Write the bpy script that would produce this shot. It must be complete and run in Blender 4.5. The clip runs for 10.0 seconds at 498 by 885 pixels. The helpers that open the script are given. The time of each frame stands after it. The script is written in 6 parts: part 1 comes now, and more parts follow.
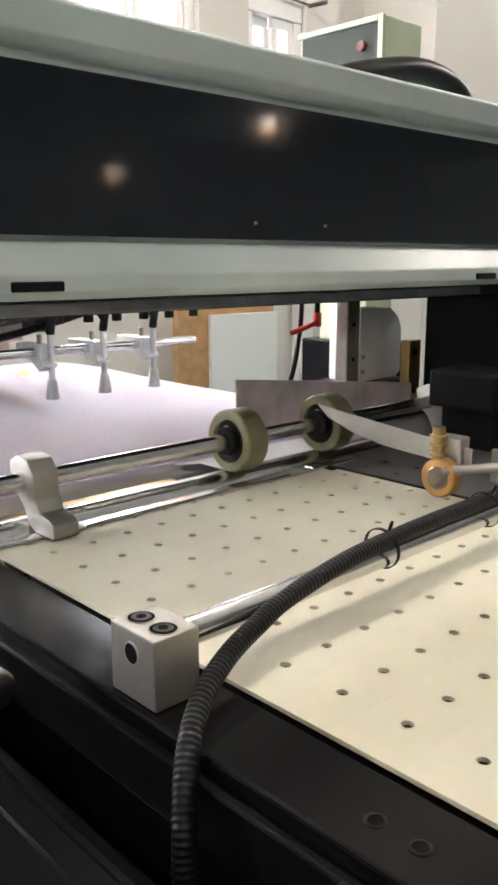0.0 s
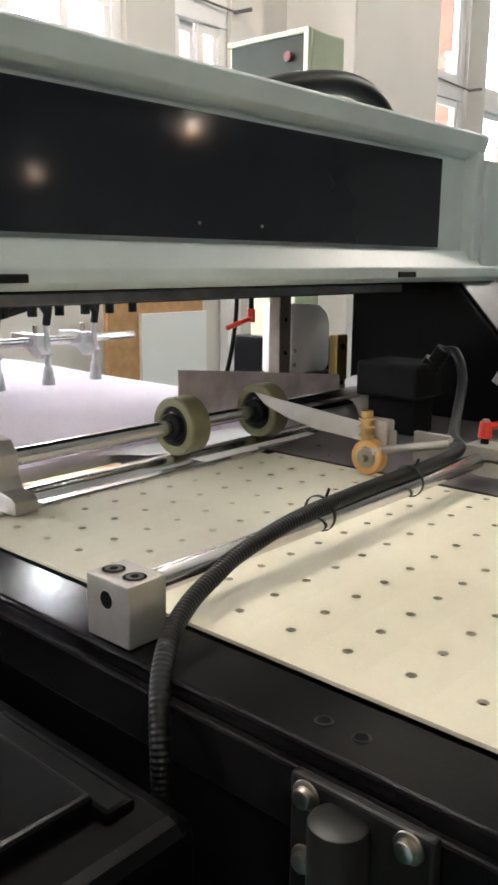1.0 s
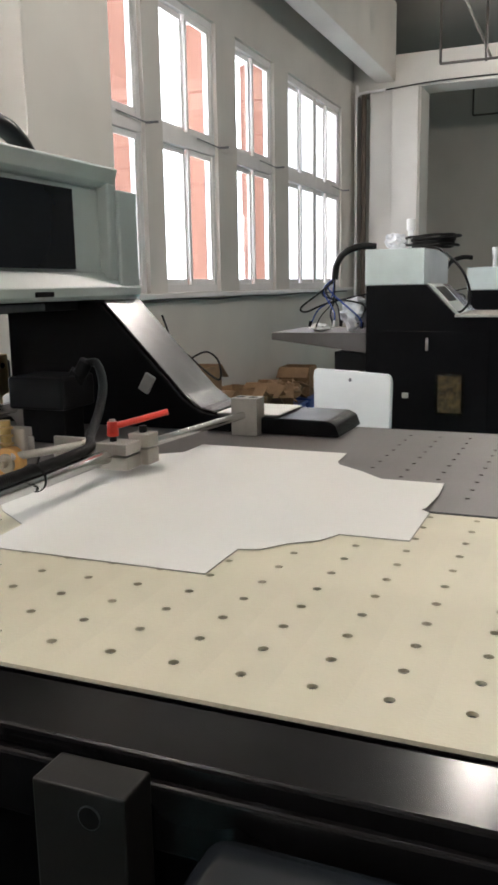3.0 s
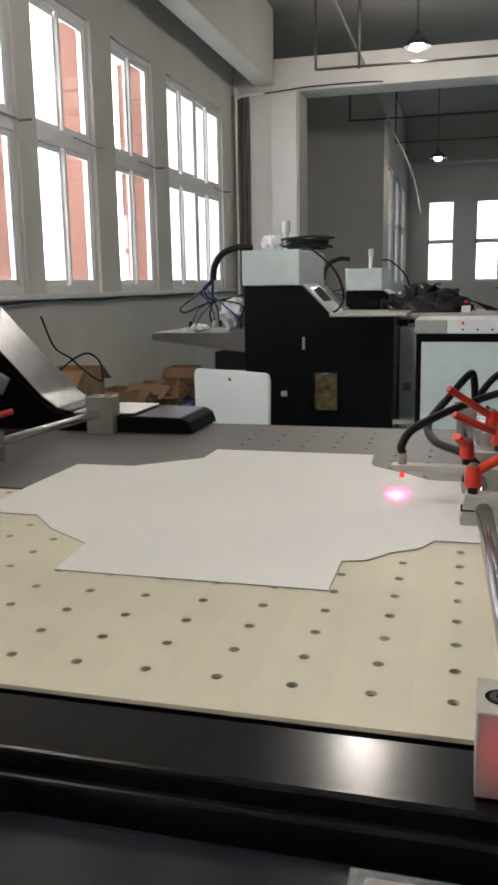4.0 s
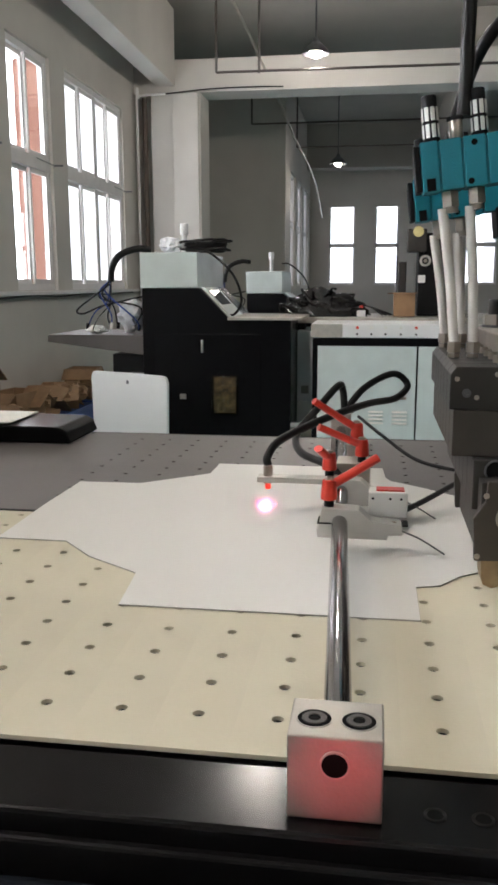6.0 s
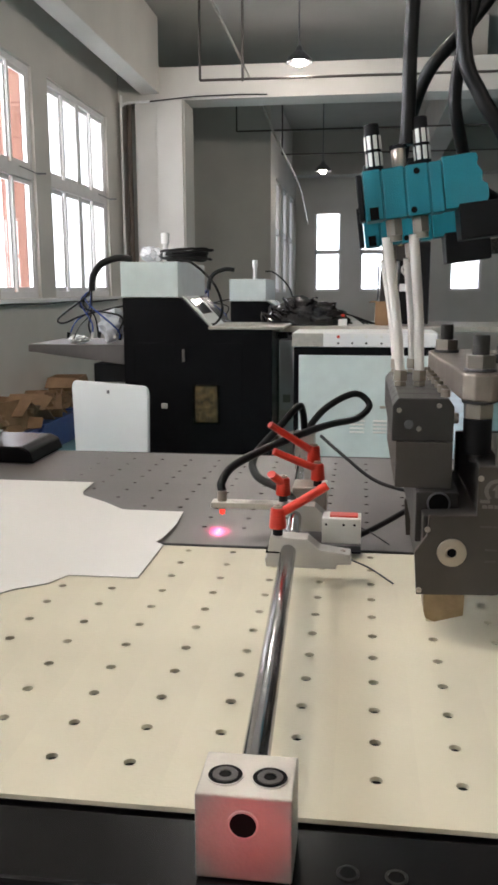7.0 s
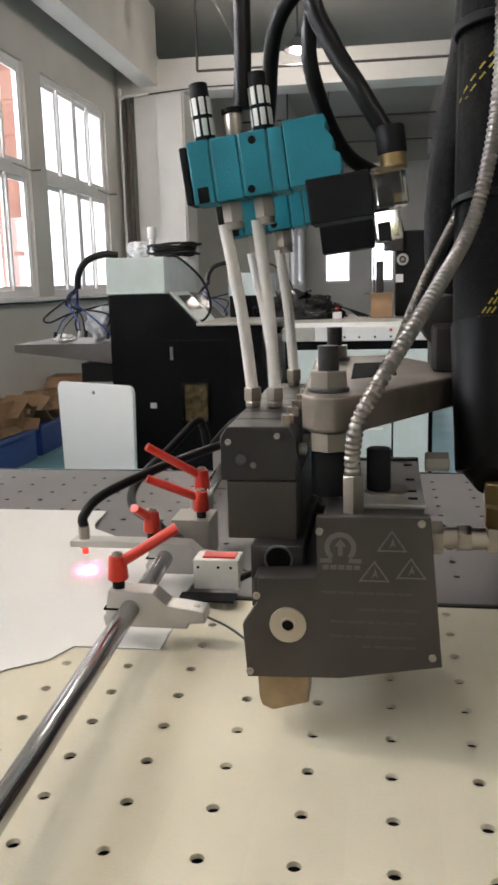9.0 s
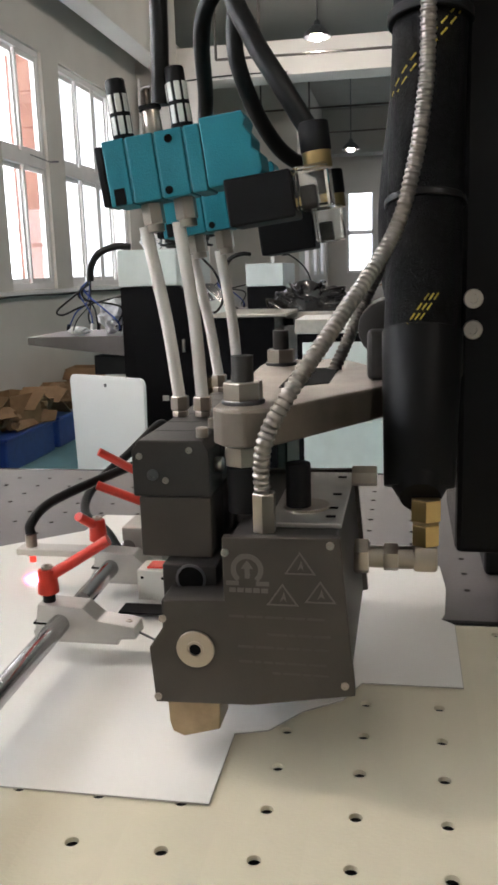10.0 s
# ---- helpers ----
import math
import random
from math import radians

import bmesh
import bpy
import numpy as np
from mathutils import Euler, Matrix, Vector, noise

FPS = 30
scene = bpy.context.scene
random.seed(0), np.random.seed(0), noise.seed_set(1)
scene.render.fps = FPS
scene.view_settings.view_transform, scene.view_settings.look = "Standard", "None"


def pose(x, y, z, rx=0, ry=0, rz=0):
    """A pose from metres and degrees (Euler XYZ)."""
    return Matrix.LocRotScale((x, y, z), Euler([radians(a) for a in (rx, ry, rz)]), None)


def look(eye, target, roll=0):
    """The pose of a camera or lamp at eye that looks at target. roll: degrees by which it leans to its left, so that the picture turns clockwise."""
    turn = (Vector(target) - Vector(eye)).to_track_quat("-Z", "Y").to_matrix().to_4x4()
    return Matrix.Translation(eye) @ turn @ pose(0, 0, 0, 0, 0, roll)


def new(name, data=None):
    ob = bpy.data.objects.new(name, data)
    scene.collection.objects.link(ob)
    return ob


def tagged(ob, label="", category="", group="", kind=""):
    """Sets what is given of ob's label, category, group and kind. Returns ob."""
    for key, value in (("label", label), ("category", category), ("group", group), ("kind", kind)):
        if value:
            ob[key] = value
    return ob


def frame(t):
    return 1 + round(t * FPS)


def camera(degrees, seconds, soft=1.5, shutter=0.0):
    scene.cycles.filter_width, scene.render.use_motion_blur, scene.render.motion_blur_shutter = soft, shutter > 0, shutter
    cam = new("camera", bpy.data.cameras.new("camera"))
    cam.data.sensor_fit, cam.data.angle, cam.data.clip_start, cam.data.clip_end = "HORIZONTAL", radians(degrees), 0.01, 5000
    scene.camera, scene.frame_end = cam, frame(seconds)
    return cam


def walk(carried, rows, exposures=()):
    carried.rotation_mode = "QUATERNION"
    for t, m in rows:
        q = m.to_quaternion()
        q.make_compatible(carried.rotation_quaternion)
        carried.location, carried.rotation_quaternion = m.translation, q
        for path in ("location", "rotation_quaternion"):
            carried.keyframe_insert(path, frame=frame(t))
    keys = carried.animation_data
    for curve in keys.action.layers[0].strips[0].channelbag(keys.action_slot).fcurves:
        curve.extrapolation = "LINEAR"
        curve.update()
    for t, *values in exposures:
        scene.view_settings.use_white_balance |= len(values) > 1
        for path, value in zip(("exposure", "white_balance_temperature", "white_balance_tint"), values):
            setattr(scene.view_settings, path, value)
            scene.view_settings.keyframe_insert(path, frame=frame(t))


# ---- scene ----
cam = camera(33.5, 10.0, soft=3.0)
PATH = [
    (0, (-0.032, 0.041, 1.159), (-1.454, 1.379, 0.728), 0.0),
    (0.5, (-0.011, 0.003, 1.159), (-1.35, 1.422, 0.721), 0.7),
    (1, (0.002, -0.018, 1.155), (-1.292, 1.445, 0.728), 0.5),
    (1.5, (0.031, -0.03, 1.151), (-1.179, 1.505, 0.727), -0.5),
    (2, (0.059, -0.031, 1.154), (-0.992, 1.621, 0.745), -0.3),
    (2.5, (0.094, -0.038, 1.148), (-0.803, 1.708, 0.765), -0.8),
    (3, (0.137, -0.043, 1.149), (-0.617, 1.772, 0.775), -1.0),
    (4.5, (0.218, -0.053, 1.146), (-0.208, 1.864, 0.767), -0.9),
    (5, (0.231, -0.054, 1.15), (-0.137, 1.875, 0.77), -0.7),
    (5.5, (0.233, -0.047, 1.152), (-0.088, 1.891, 0.772), -0.4),
    (7, (0.269, -0.028, 1.176), (0.004, 1.921, 0.811), -0.2),
    (7.5, (0.299, 0.015, 1.179), (0.04, 1.966, 0.823), -0.9),
    (8, (0.327, 0.049, 1.183), (0.075, 2.0, 0.824), -1.2),
    (8.5, (0.35, 0.076, 1.179), (0.08, 2.022, 0.805), -1.4),
    (9, (0.379, 0.111, 1.179), (0.069, 2.05, 0.799), -1.5),
    (9.5, (0.405, 0.137, 1.175), (0.055, 2.068, 0.788), -1.8),
    (10, (0.435, 0.144, 1.186), (0.065, 2.068, 0.784), -1.8),
]
EXPOSURES = [(0.0, 0.79, 6150, 14), (1.0, 0.74, 6150, 14), (2.0, 0.65, 6130, 14), (3.0, 0.24, 6120, 14), (4.5, -0.13, 6150, 14), (5.5, -0.08, 6150, 14), (7.5, 0.31, 6150, 15), (10.0, 0.27, 6200, 15)]
walk(cam, [(t, look(eye, target, roll)) for t, eye, target, roll in PATH], EXPOSURES)

# ---- light of the place ----
world = bpy.data.worlds.new("overcast")
scene.world = world
world.use_nodes = True
wn = world.node_tree
sky = wn.nodes.new("ShaderNodeTexSky")
sky.sky_type, sky.sun_disc, sky.sun_elevation, sky.sun_rotation = "NISHITA", False, radians(50), radians(120)
wn.links.new(sky.outputs[0], wn.nodes["Background"].inputs[0])
wn.nodes["Background"].inputs[1].default_value = 0.12


def area_lamp(name, eye, target, sx, sy, watts, colour):
    lamp = bpy.data.lights.new(name, "AREA")
    lamp.shape, lamp.size, lamp.size_y, lamp.energy, lamp.color = "RECTANGLE", sx, sy, watts, colour
    ob = new(name, lamp)
    ob.matrix_world = look(eye, target)
    return ob


def point_lamp(name, at, watts, colour, radius=0.06):
    lamp = bpy.data.lights.new(name, "POINT")
    lamp.energy, lamp.color, lamp.shadow_soft_size = watts, colour, radius
    ob = new(name, lamp)
    ob.location = at
    return ob


def spot_lamp(name, eye, target, watts, colour, degrees, blend=0.3, radius=0.002):
    lamp = bpy.data.lights.new(name, "SPOT")
    lamp.energy, lamp.color, lamp.spot_size, lamp.spot_blend, lamp.shadow_soft_size = watts, colour, radians(degrees), blend, radius
    ob = new(name, lamp)
    ob.matrix_world = look(eye, target)
    return ob


# openings in the window wall: (first y, last y); the first group lies beside the machine
OPENINGS = [(-2.6, -1.85), (-1.5, -0.75), (-0.4, 0.35), (0.62, 1.3), (1.50, 1.99), (2.22, 2.52), (3.78, 4.44), (4.66, 5.47), (5.81, 6.60), (6.93, 8.55)]
SILL, HEAD, WALL_X = 1.11, 2.90, -2.35
for a, b in OPENINGS:
    power = 130 if b < 0.5 else 210 if b < 3 else 92 if b < 6 else 56
    area_lamp("window_daylight", (WALL_X - 0.95, (a + b) / 2, 2.15), (0, (a + b) / 2, 2.15), b - a + 0.5, 2.4, power * (b - a), (0.98, 0.985, 0.975))
area_lamp("far_window_daylight", (0.6, 16.9, 2.0), (0.6, 0, 2.0), 3.4, 1.8, 45, (0.93, 0.97, 1.0))
# place of each hanging lamp and its watts; the third is unseen added fill
# the fifth is unseen too, put there to throw the shafts' shadows
PENDANTS_AND_FILL = [((-0.35, 8.0, 3.2), 26), ((-0.33, 12.3, 2.82), 5), ((2.2, -1.6, 3.2), 36), ((-0.25, 3.6, 3.0), 44), ((-1.15, 0.95, 3.1), 64), ((7.4, 8.4, 3.0), 3.5), ((14.2, 10.5, 3.0), 3.5)]
for p, watts in PENDANTS_AND_FILL:
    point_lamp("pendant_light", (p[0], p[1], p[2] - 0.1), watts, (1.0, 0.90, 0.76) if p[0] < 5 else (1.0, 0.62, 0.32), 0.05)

# ---- materials ----


def material(name, colour, rough=0.5, metal=0.0, vary=0.12, scale=18.0, bump=0.05, grain=260.0, coat=0.0, stretch=(1, 1, 1), rough_vary=0.03, second=None, random_vary=0.0, spec=0.5):
    m = bpy.data.materials.new(name)
    m.use_nodes = True
    nt = m.node_tree
    n, l = nt.nodes, nt.links
    p = n["Principled BSDF"]
    p.inputs["Metallic"].default_value = metal
    p.inputs["Coat Weight"].default_value = coat
    p.inputs["Specular IOR Level"].default_value = spec
    co = n.new("ShaderNodeTexCoord")
    mp = n.new("ShaderNodeMapping")
    mp.inputs["Scale"].default_value = stretch
    l.new(co.outputs["Object"], mp.inputs[0])
    big, fine = n.new("ShaderNodeTexNoise"), n.new("ShaderNodeTexNoise")
    big.inputs["Scale"].default_value, fine.inputs["Scale"].default_value = scale, grain
    big.inputs["Detail"].default_value, fine.inputs["Detail"].default_value = 5, 3
    l.new(mp.outputs[0], big.inputs["Vector"]), l.new(mp.outputs[0], fine.inputs["Vector"])
    mix = n.new("ShaderNodeMix")
    mix.data_type = "RGBA"
    c2 = second or [max(0.0, c * (1 - 2 * vary)) for c in colour]
    c1 = colour if second else [min(1.0, c * (1 + vary)) for c in colour]
    mix.inputs[6].default_value, mix.inputs[7].default_value = (*c1, 1), (*c2, 1)
    ramp = n.new("ShaderNodeMapRange")
    ramp.inputs["From Min"].default_value, ramp.inputs["From Max"].default_value = 0.3, 0.75
    l.new(big.outputs[0], ramp.inputs[0]), l.new(ramp.outputs[0], mix.inputs[0])
    last = mix.outputs[2]
    if random_vary:
        info, hsv, rr = n.new("ShaderNodeObjectInfo"), n.new("ShaderNodeHueSaturation"), n.new("ShaderNodeMapRange")
        rr.inputs["To Min"].default_value, rr.inputs["To Max"].default_value = 1 - random_vary, 1 + random_vary
        l.new(info.outputs["Random"], rr.inputs[0]), l.new(rr.outputs[0], hsv.inputs["Value"]), l.new(last, hsv.inputs["Color"])
        last = hsv.outputs[0]
    l.new(last, p.inputs["Base Color"])
    rg = n.new("ShaderNodeMapRange")
    rg.inputs["To Min"].default_value, rg.inputs["To Max"].default_value = max(0.02, rough - rough_vary), min(1, rough + rough_vary)
    l.new(fine.outputs[0], rg.inputs[0]), l.new(rg.outputs[0], p.inputs["Roughness"])
    if bump:
        bp = n.new("ShaderNodeBump")
        bp.inputs["Strength"].default_value, bp.inputs["Distance"].default_value = bump, 0.002
        l.new(fine.outputs[0], bp.inputs["Height"]), l.new(bp.outputs[0], p.inputs["Normal"])
    return m


def glowing(name, colour, strength):
    m = material(name, colour, 0.4)
    p = m.node_tree.nodes["Principled BSDF"]
    p.inputs["Emission Color"].default_value, p.inputs["Emission Strength"].default_value = (*colour, 1), strength
    return m


def glass_material(name, colour, rough=0.03):
    m = bpy.data.materials.new(name)
    m.use_nodes = True
    p = m.node_tree.nodes["Principled BSDF"]
    p.inputs["Base Color"].default_value, p.inputs["Roughness"].default_value = (*colour, 1), rough
    p.inputs["Transmission Weight"].default_value, p.inputs["IOR"].default_value = 1.0, 1.45
    return m


M = dict(
    wall=material("wall_plaster", (0.66, 0.63, 0.585), 0.85, vary=0.05, scale=1.5, bump=0.12, grain=90),
    wall_low=material("wall_dado_paint", (0.66, 0.68, 0.62), 0.6, vary=0.05, scale=2.0, bump=0.08, grain=60),
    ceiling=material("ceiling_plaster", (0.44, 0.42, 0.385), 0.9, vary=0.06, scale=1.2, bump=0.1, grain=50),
    floor=material("epoxy_floor", (0.15, 0.31, 0.33), 0.3, vary=0.2, scale=2.5, bump=0.03, grain=30),
    pvc=material("window_plastic", (0.82, 0.80, 0.79), 0.4, vary=0.04, scale=6, bump=0.02),
    orange=material("orange_facade", (0.23, 0.105, 0.072), 0.8, vary=0.03, scale=3, bump=0.1),
    mint=material("mint_machine_paint", (0.62, 0.69, 0.67), 0.36, vary=0.05, scale=9, bump=0.10, grain=420, rough_vary=0.08),
    black=material("black_gloss_paint", (0.008, 0.008, 0.009), 0.22, vary=0.04, scale=30, bump=0.012, grain=90, rough_vary=0.02, spec=0.09),
    black_matt=material("black_matt_paint", (0.010, 0.010, 0.011), 0.5, vary=0.08, scale=24, bump=0.05, grain=300, spec=0.15),
    panel=material("smoked_panel", (0.018, 0.021, 0.027), 0.075, vary=0.06, scale=12, bump=0.004, grain=60, rough_vary=0.015, spec=0.40),
    belt=material("cream_belt", (0.68, 0.63, 0.48), 0.62, vary=0.05, scale=7, bump=0.10, grain=600, stretch=(0.6, 1, 1)),
    grey=material("dark_grey_plate", (0.125, 0.112, 0.108), 0.42, vary=0.12, scale=6, bump=0.08, grain=300),
    # near-black for caps that stand in for the shade inside holes
    hole=material("hole_shade", (0.006, 0.006, 0.006), 0.9, bump=0, spec=0.1),
    alu=material("anodised_aluminium", (0.60, 0.58, 0.54), 0.42, metal=0.85, vary=0.06, scale=40, bump=0.12, grain=900),
    alu_dull=material("machined_aluminium", (0.50, 0.475, 0.43), 0.48, metal=0.85, vary=0.08, scale=30, bump=0.12, grain=500),
    steel=material("polished_steel", (0.74, 0.73, 0.72), 0.20, metal=1.0, vary=0.06, scale=60, bump=0.02, grain=700, stretch=(1, 0.08, 1)),
    dark_steel=material("blued_steel", (0.20, 0.20, 0.21), 0.35, metal=1.0, vary=0.15, scale=40, bump=0.1, grain=400),
    gun=material("gun_coating", (0.060, 0.052, 0.044), 0.46, metal=0.25, vary=0.12, scale=25, bump=0.12, grain=800),
    gun_dark=material("gun_dark_coating", (0.036, 0.033, 0.030), 0.45, metal=0.2, vary=0.15, scale=25, bump=0.12, grain=800),
    brass=material("brass", (0.56, 0.40, 0.18), 0.32, metal=1.0, vary=0.05, scale=20, bump=0.05),
    nickel=material("nickel_plate", (0.43, 0.385, 0.33), 0.28, metal=1.0, vary=0.03, scale=20, bump=0.0, rough_vary=0.01),
    teal=material("teal_valve_paint", (0.008, 0.19, 0.25), 0.42, vary=0.06, scale=30, bump=0.12, grain=900),
    red=material("red_lever_plastic", (0.62, 0.035, 0.015), 0.36, vary=0.08, scale=40, bump=0.08, grain=700),
    rubber=material("black_rubber", (0.008, 0.008, 0.008), 0.36, vary=0.08, scale=50, bump=0.06, grain=500, spec=0.25),
    braid=material("braided_sleeve", (0.0045, 0.0045, 0.005), 0.55, vary=0.5, scale=260, bump=0.6, grain=900, spec=0.12),
    tube=material("white_plastic_tube", (0.72, 0.69, 0.64), 0.35, vary=0.06, scale=30, bump=0.03),
    paper=material("white_board", (0.78, 0.77, 0.735), 0.7, vary=0.02, scale=5, bump=0.05, grain=500),
    edge=material("board_core_grey", (0.40, 0.38, 0.34), 0.9, vary=0.1, scale=200),
    # the pinkish light cast on the pile is mixed into this paper colour
    lilac=material("lilac_cast_paper", (0.74, 0.68, 0.76), 0.55, vary=0.04, scale=6, bump=0.05, grain=400),
    pu=material("polyurethane_tyre", (0.20, 0.19, 0.10), 0.45, vary=0.15, scale=40, bump=0.1),
    amber=material("amber_roller", (0.62, 0.33, 0.10), 0.45, vary=0.15, scale=50, bump=0.1),
    carton=material("cardboard", (0.30, 0.185, 0.10), 0.85, vary=0.12, scale=12, bump=0.2, grain=200),
    wood=material("particle_board", (0.48, 0.28, 0.13), 0.7, vary=0.12, scale=30, bump=0.15, grain=300),
    white=material("white_laminate", (0.80, 0.80, 0.79), 0.38, vary=0.02, scale=4, bump=0.02),
    green_box=material("pale_green_enamel", (0.58, 0.62, 0.42), 0.45, vary=0.05, scale=9, bump=0.06),
    off_white=material("off_white_enamel", (0.78, 0.77, 0.72), 0.42, vary=0.05, scale=12, bump=0.05),
    bag=material("black_film", (0.012, 0.012, 0.013), 0.16, vary=0.2, scale=60, bump=0.3, grain=90),
    blue=material("blue_plastic", (0.02, 0.06, 0.28), 0.4),
    yellow=material("yellow_thread", (0.55, 0.42, 0.05), 0.6),
    clear=glass_material("clear_plastic", (0.92, 0.9, 0.82), 0.08),
    pane=glass_material("window_glass", (0.97, 0.99, 0.98), 0.0),
    film=material("milky_film", (0.72, 0.73, 0.76), 0.3, vary=0.1, scale=30, bump=0.3, grain=60),
    fog=glass_material("clear_film", (0.95, 0.95, 0.96), 0.25),
    bulb=glowing("lamp_glow", (1.0, 0.90, 0.74), 60.0),
    red_led=glowing("red_led", (1.0, 0.05, 0.03), 1.2),
    amber_led=glowing("amber_led", (1.0, 0.35, 0.03), 8.0),
    sky=glowing("bright_overcast", (1.0, 0.985, 1.0), 1.15),
    flex=material("interlocked_steel", (0.30, 0.275, 0.255), 0.36, metal=1.0, vary=0.05, scale=30, bump=0.0),
    cast=material("cast_steel", (0.25, 0.215, 0.18), 0.44, metal=0.8, vary=0.12, scale=40, bump=0.1, grain=500),
    conduit=material("brown_grey_conduit", (0.10, 0.085, 0.075), 0.6, vary=0.1, scale=20),
    rust=material("brown_pipe_paint", (0.085, 0.062, 0.045), 0.6, vary=0.15, scale=15),
    # pinkish base holds the pile's reflection in the guide plate
    mirror_plate=material("pile_reflection_steel", (0.62, 0.53, 0.52), 0.38, metal=0.25, vary=0.18, scale=25, bump=0.0),
    chrome=material("dark_chrome", (0.46, 0.45, 0.46), 0.16, metal=1.0, vary=0.04, scale=30, bump=0.02, grain=700),
    bright_plate=material("brushed_pale_plate", (0.66, 0.65, 0.63), 0.4, metal=0.3, vary=0.04, scale=20, bump=0.05),
    milky=material("frosted_plastic", (0.70, 0.68, 0.69), 0.3, vary=0.12, scale=60, bump=0.05),
    rail=material("glossy_rail_enamel", (0.008, 0.0075, 0.008), 0.20, vary=0.1, scale=5, bump=0.0, grain=60, rough_vary=0.02, spec=0.2),
    cuff=material("black_cuff_rubber", (0.004, 0.004, 0.0042), 0.45, vary=0.1, scale=20, bump=0.03, spec=0.15),
    satin=material("satin_clamp_metal", (0.50, 0.485, 0.455), 0.42, metal=0.35, vary=0.06, scale=40, bump=0.05),
    housing=material("dark_housing_enamel", (0.0035, 0.0035, 0.0038), 0.3, vary=0.1, scale=9, bump=0.0, spec=0.08),
    gloss=material("glossy_black_cover", (0.014, 0.017, 0.021), 0.16, vary=0.05, scale=20, bump=0.01, grain=80, spec=0.5),
    lug=material("oiled_black_steel", (0.018, 0.017, 0.016), 0.36, vary=0.1, scale=25, bump=0.03, grain=500, spec=0.2),
    tinted=material("tinted_green_front", (0.034, 0.040, 0.028), 0.35, vary=0.06, scale=9, bump=0.0, spec=0.15),
    engraved_faint=material("engraved_small_print", (0.082, 0.074, 0.066), 0.5, metal=0.3, vary=0.1),
    engraved=material("engraved_mark", (0.14, 0.127, 0.115), 0.5, metal=0.3, vary=0.1),
)

# ---- mesh tools ----
ORIGIN = {}


def thing(name, at, label, category, group="", kind=""):
    ob = new(name)
    ob.empty_display_size = 0.02
    ob.location = at
    ORIGIN[ob] = Vector(at)
    return tagged(ob, label, category, group, kind)


def part(name, bm, mat, parent=None, label="", smooth=False, kind=""):
    me = bpy.data.meshes.new(name)
    if parent is not None:
        bmesh.ops.translate(bm, verts=bm.verts, vec=-ORIGIN[parent])
    bm.to_mesh(me)
    bm.free()
    me.materials.append(M[mat] if isinstance(mat, str) else mat)
    if smooth:
        for poly in me.polygons:
            poly.use_smooth = True
        me.set_sharp_from_angle(angle=radians(38))
    ob = new(name, me)
    if parent is not None:
        ob.parent = parent
        ORIGIN[ob] = ORIGIN[parent]
    else:
        ORIGIN[ob] = Vector((0, 0, 0))
    if label:
        ob["label"] = label
    if kind:
        ob["kind"] = kind
    return ob


def solid(name, bm, mat, label, category, group="", kind="", smooth=False):
    """A thing of one mesh, with its origin at the foot of its box."""
    lo = Vector([min(v.co[i] for v in bm.verts) for i in range(3)])
    hi = Vector([max(v.co[i] for v in bm.verts) for i in range(3)])
    at = Vector(((lo.x + hi.x) / 2, (lo.y + hi.y) / 2, lo.z))
    bmesh.ops.translate(bm, verts=bm.verts, vec=-at)
    ob = part(name, bm, mat, None, "", smooth)
    ob.location = at
    ORIGIN[ob] = at
    return tagged(ob, label, category, group, kind)


def box(x0, x1, y0, y1, z0, z1, bevel=0.0, bm=None, seg=2):
    tmp = bmesh.new()
    bmesh.ops.create_cube(tmp, size=1)
    bmesh.ops.scale(tmp, verts=tmp.verts, vec=(x1 - x0, y1 - y0, z1 - z0))
    bmesh.ops.translate(tmp, verts=tmp.verts, vec=((x0 + x1) / 2, (y0 + y1) / 2, (z0 + z1) / 2))
    if bevel:
        bmesh.ops.bevel(tmp, geom=tmp.edges[:], offset=bevel, segments=seg, affect="EDGES", profile=0.5)
    return merge(bm, tmp)


def merge(bm, tmp):
    if bm is None:
        return tmp
    me = bpy.data.meshes.new("tmp")
    tmp.to_mesh(me)
    tmp.free()
    bm.from_mesh(me)
    bpy.data.meshes.remove(me)
    return bm


def prism(points, axis, a, b, bevel=0.0, bm=None, seg=2):
    """A polygon extruded along an axis: 'y' takes (x, z) points, 'x' (y, z), 'z' (x, y)."""
    tmp = bmesh.new()
    put = {"y": lambda p, d: (p[0], d, p[1]), "x": lambda p, d: (d, p[0], p[1]), "z": lambda p, d: (p[0], p[1], d)}[axis]
    lo, hi = [tmp.verts.new(put(p, a)) for p in points], [tmp.verts.new(put(p, b)) for p in points]
    tmp.faces.new(lo), tmp.faces.new(hi)
    for i in range(len(points)):
        j = (i + 1) % len(points)
        tmp.faces.new((lo[i], lo[j], hi[j], hi[i]))
    bmesh.ops.recalc_face_normals(tmp, faces=tmp.faces)
    if bevel:
        bmesh.ops.bevel(tmp, geom=tmp.edges[:], offset=bevel, segments=seg, affect="EDGES", profile=0.5)
    return merge(bm, tmp)


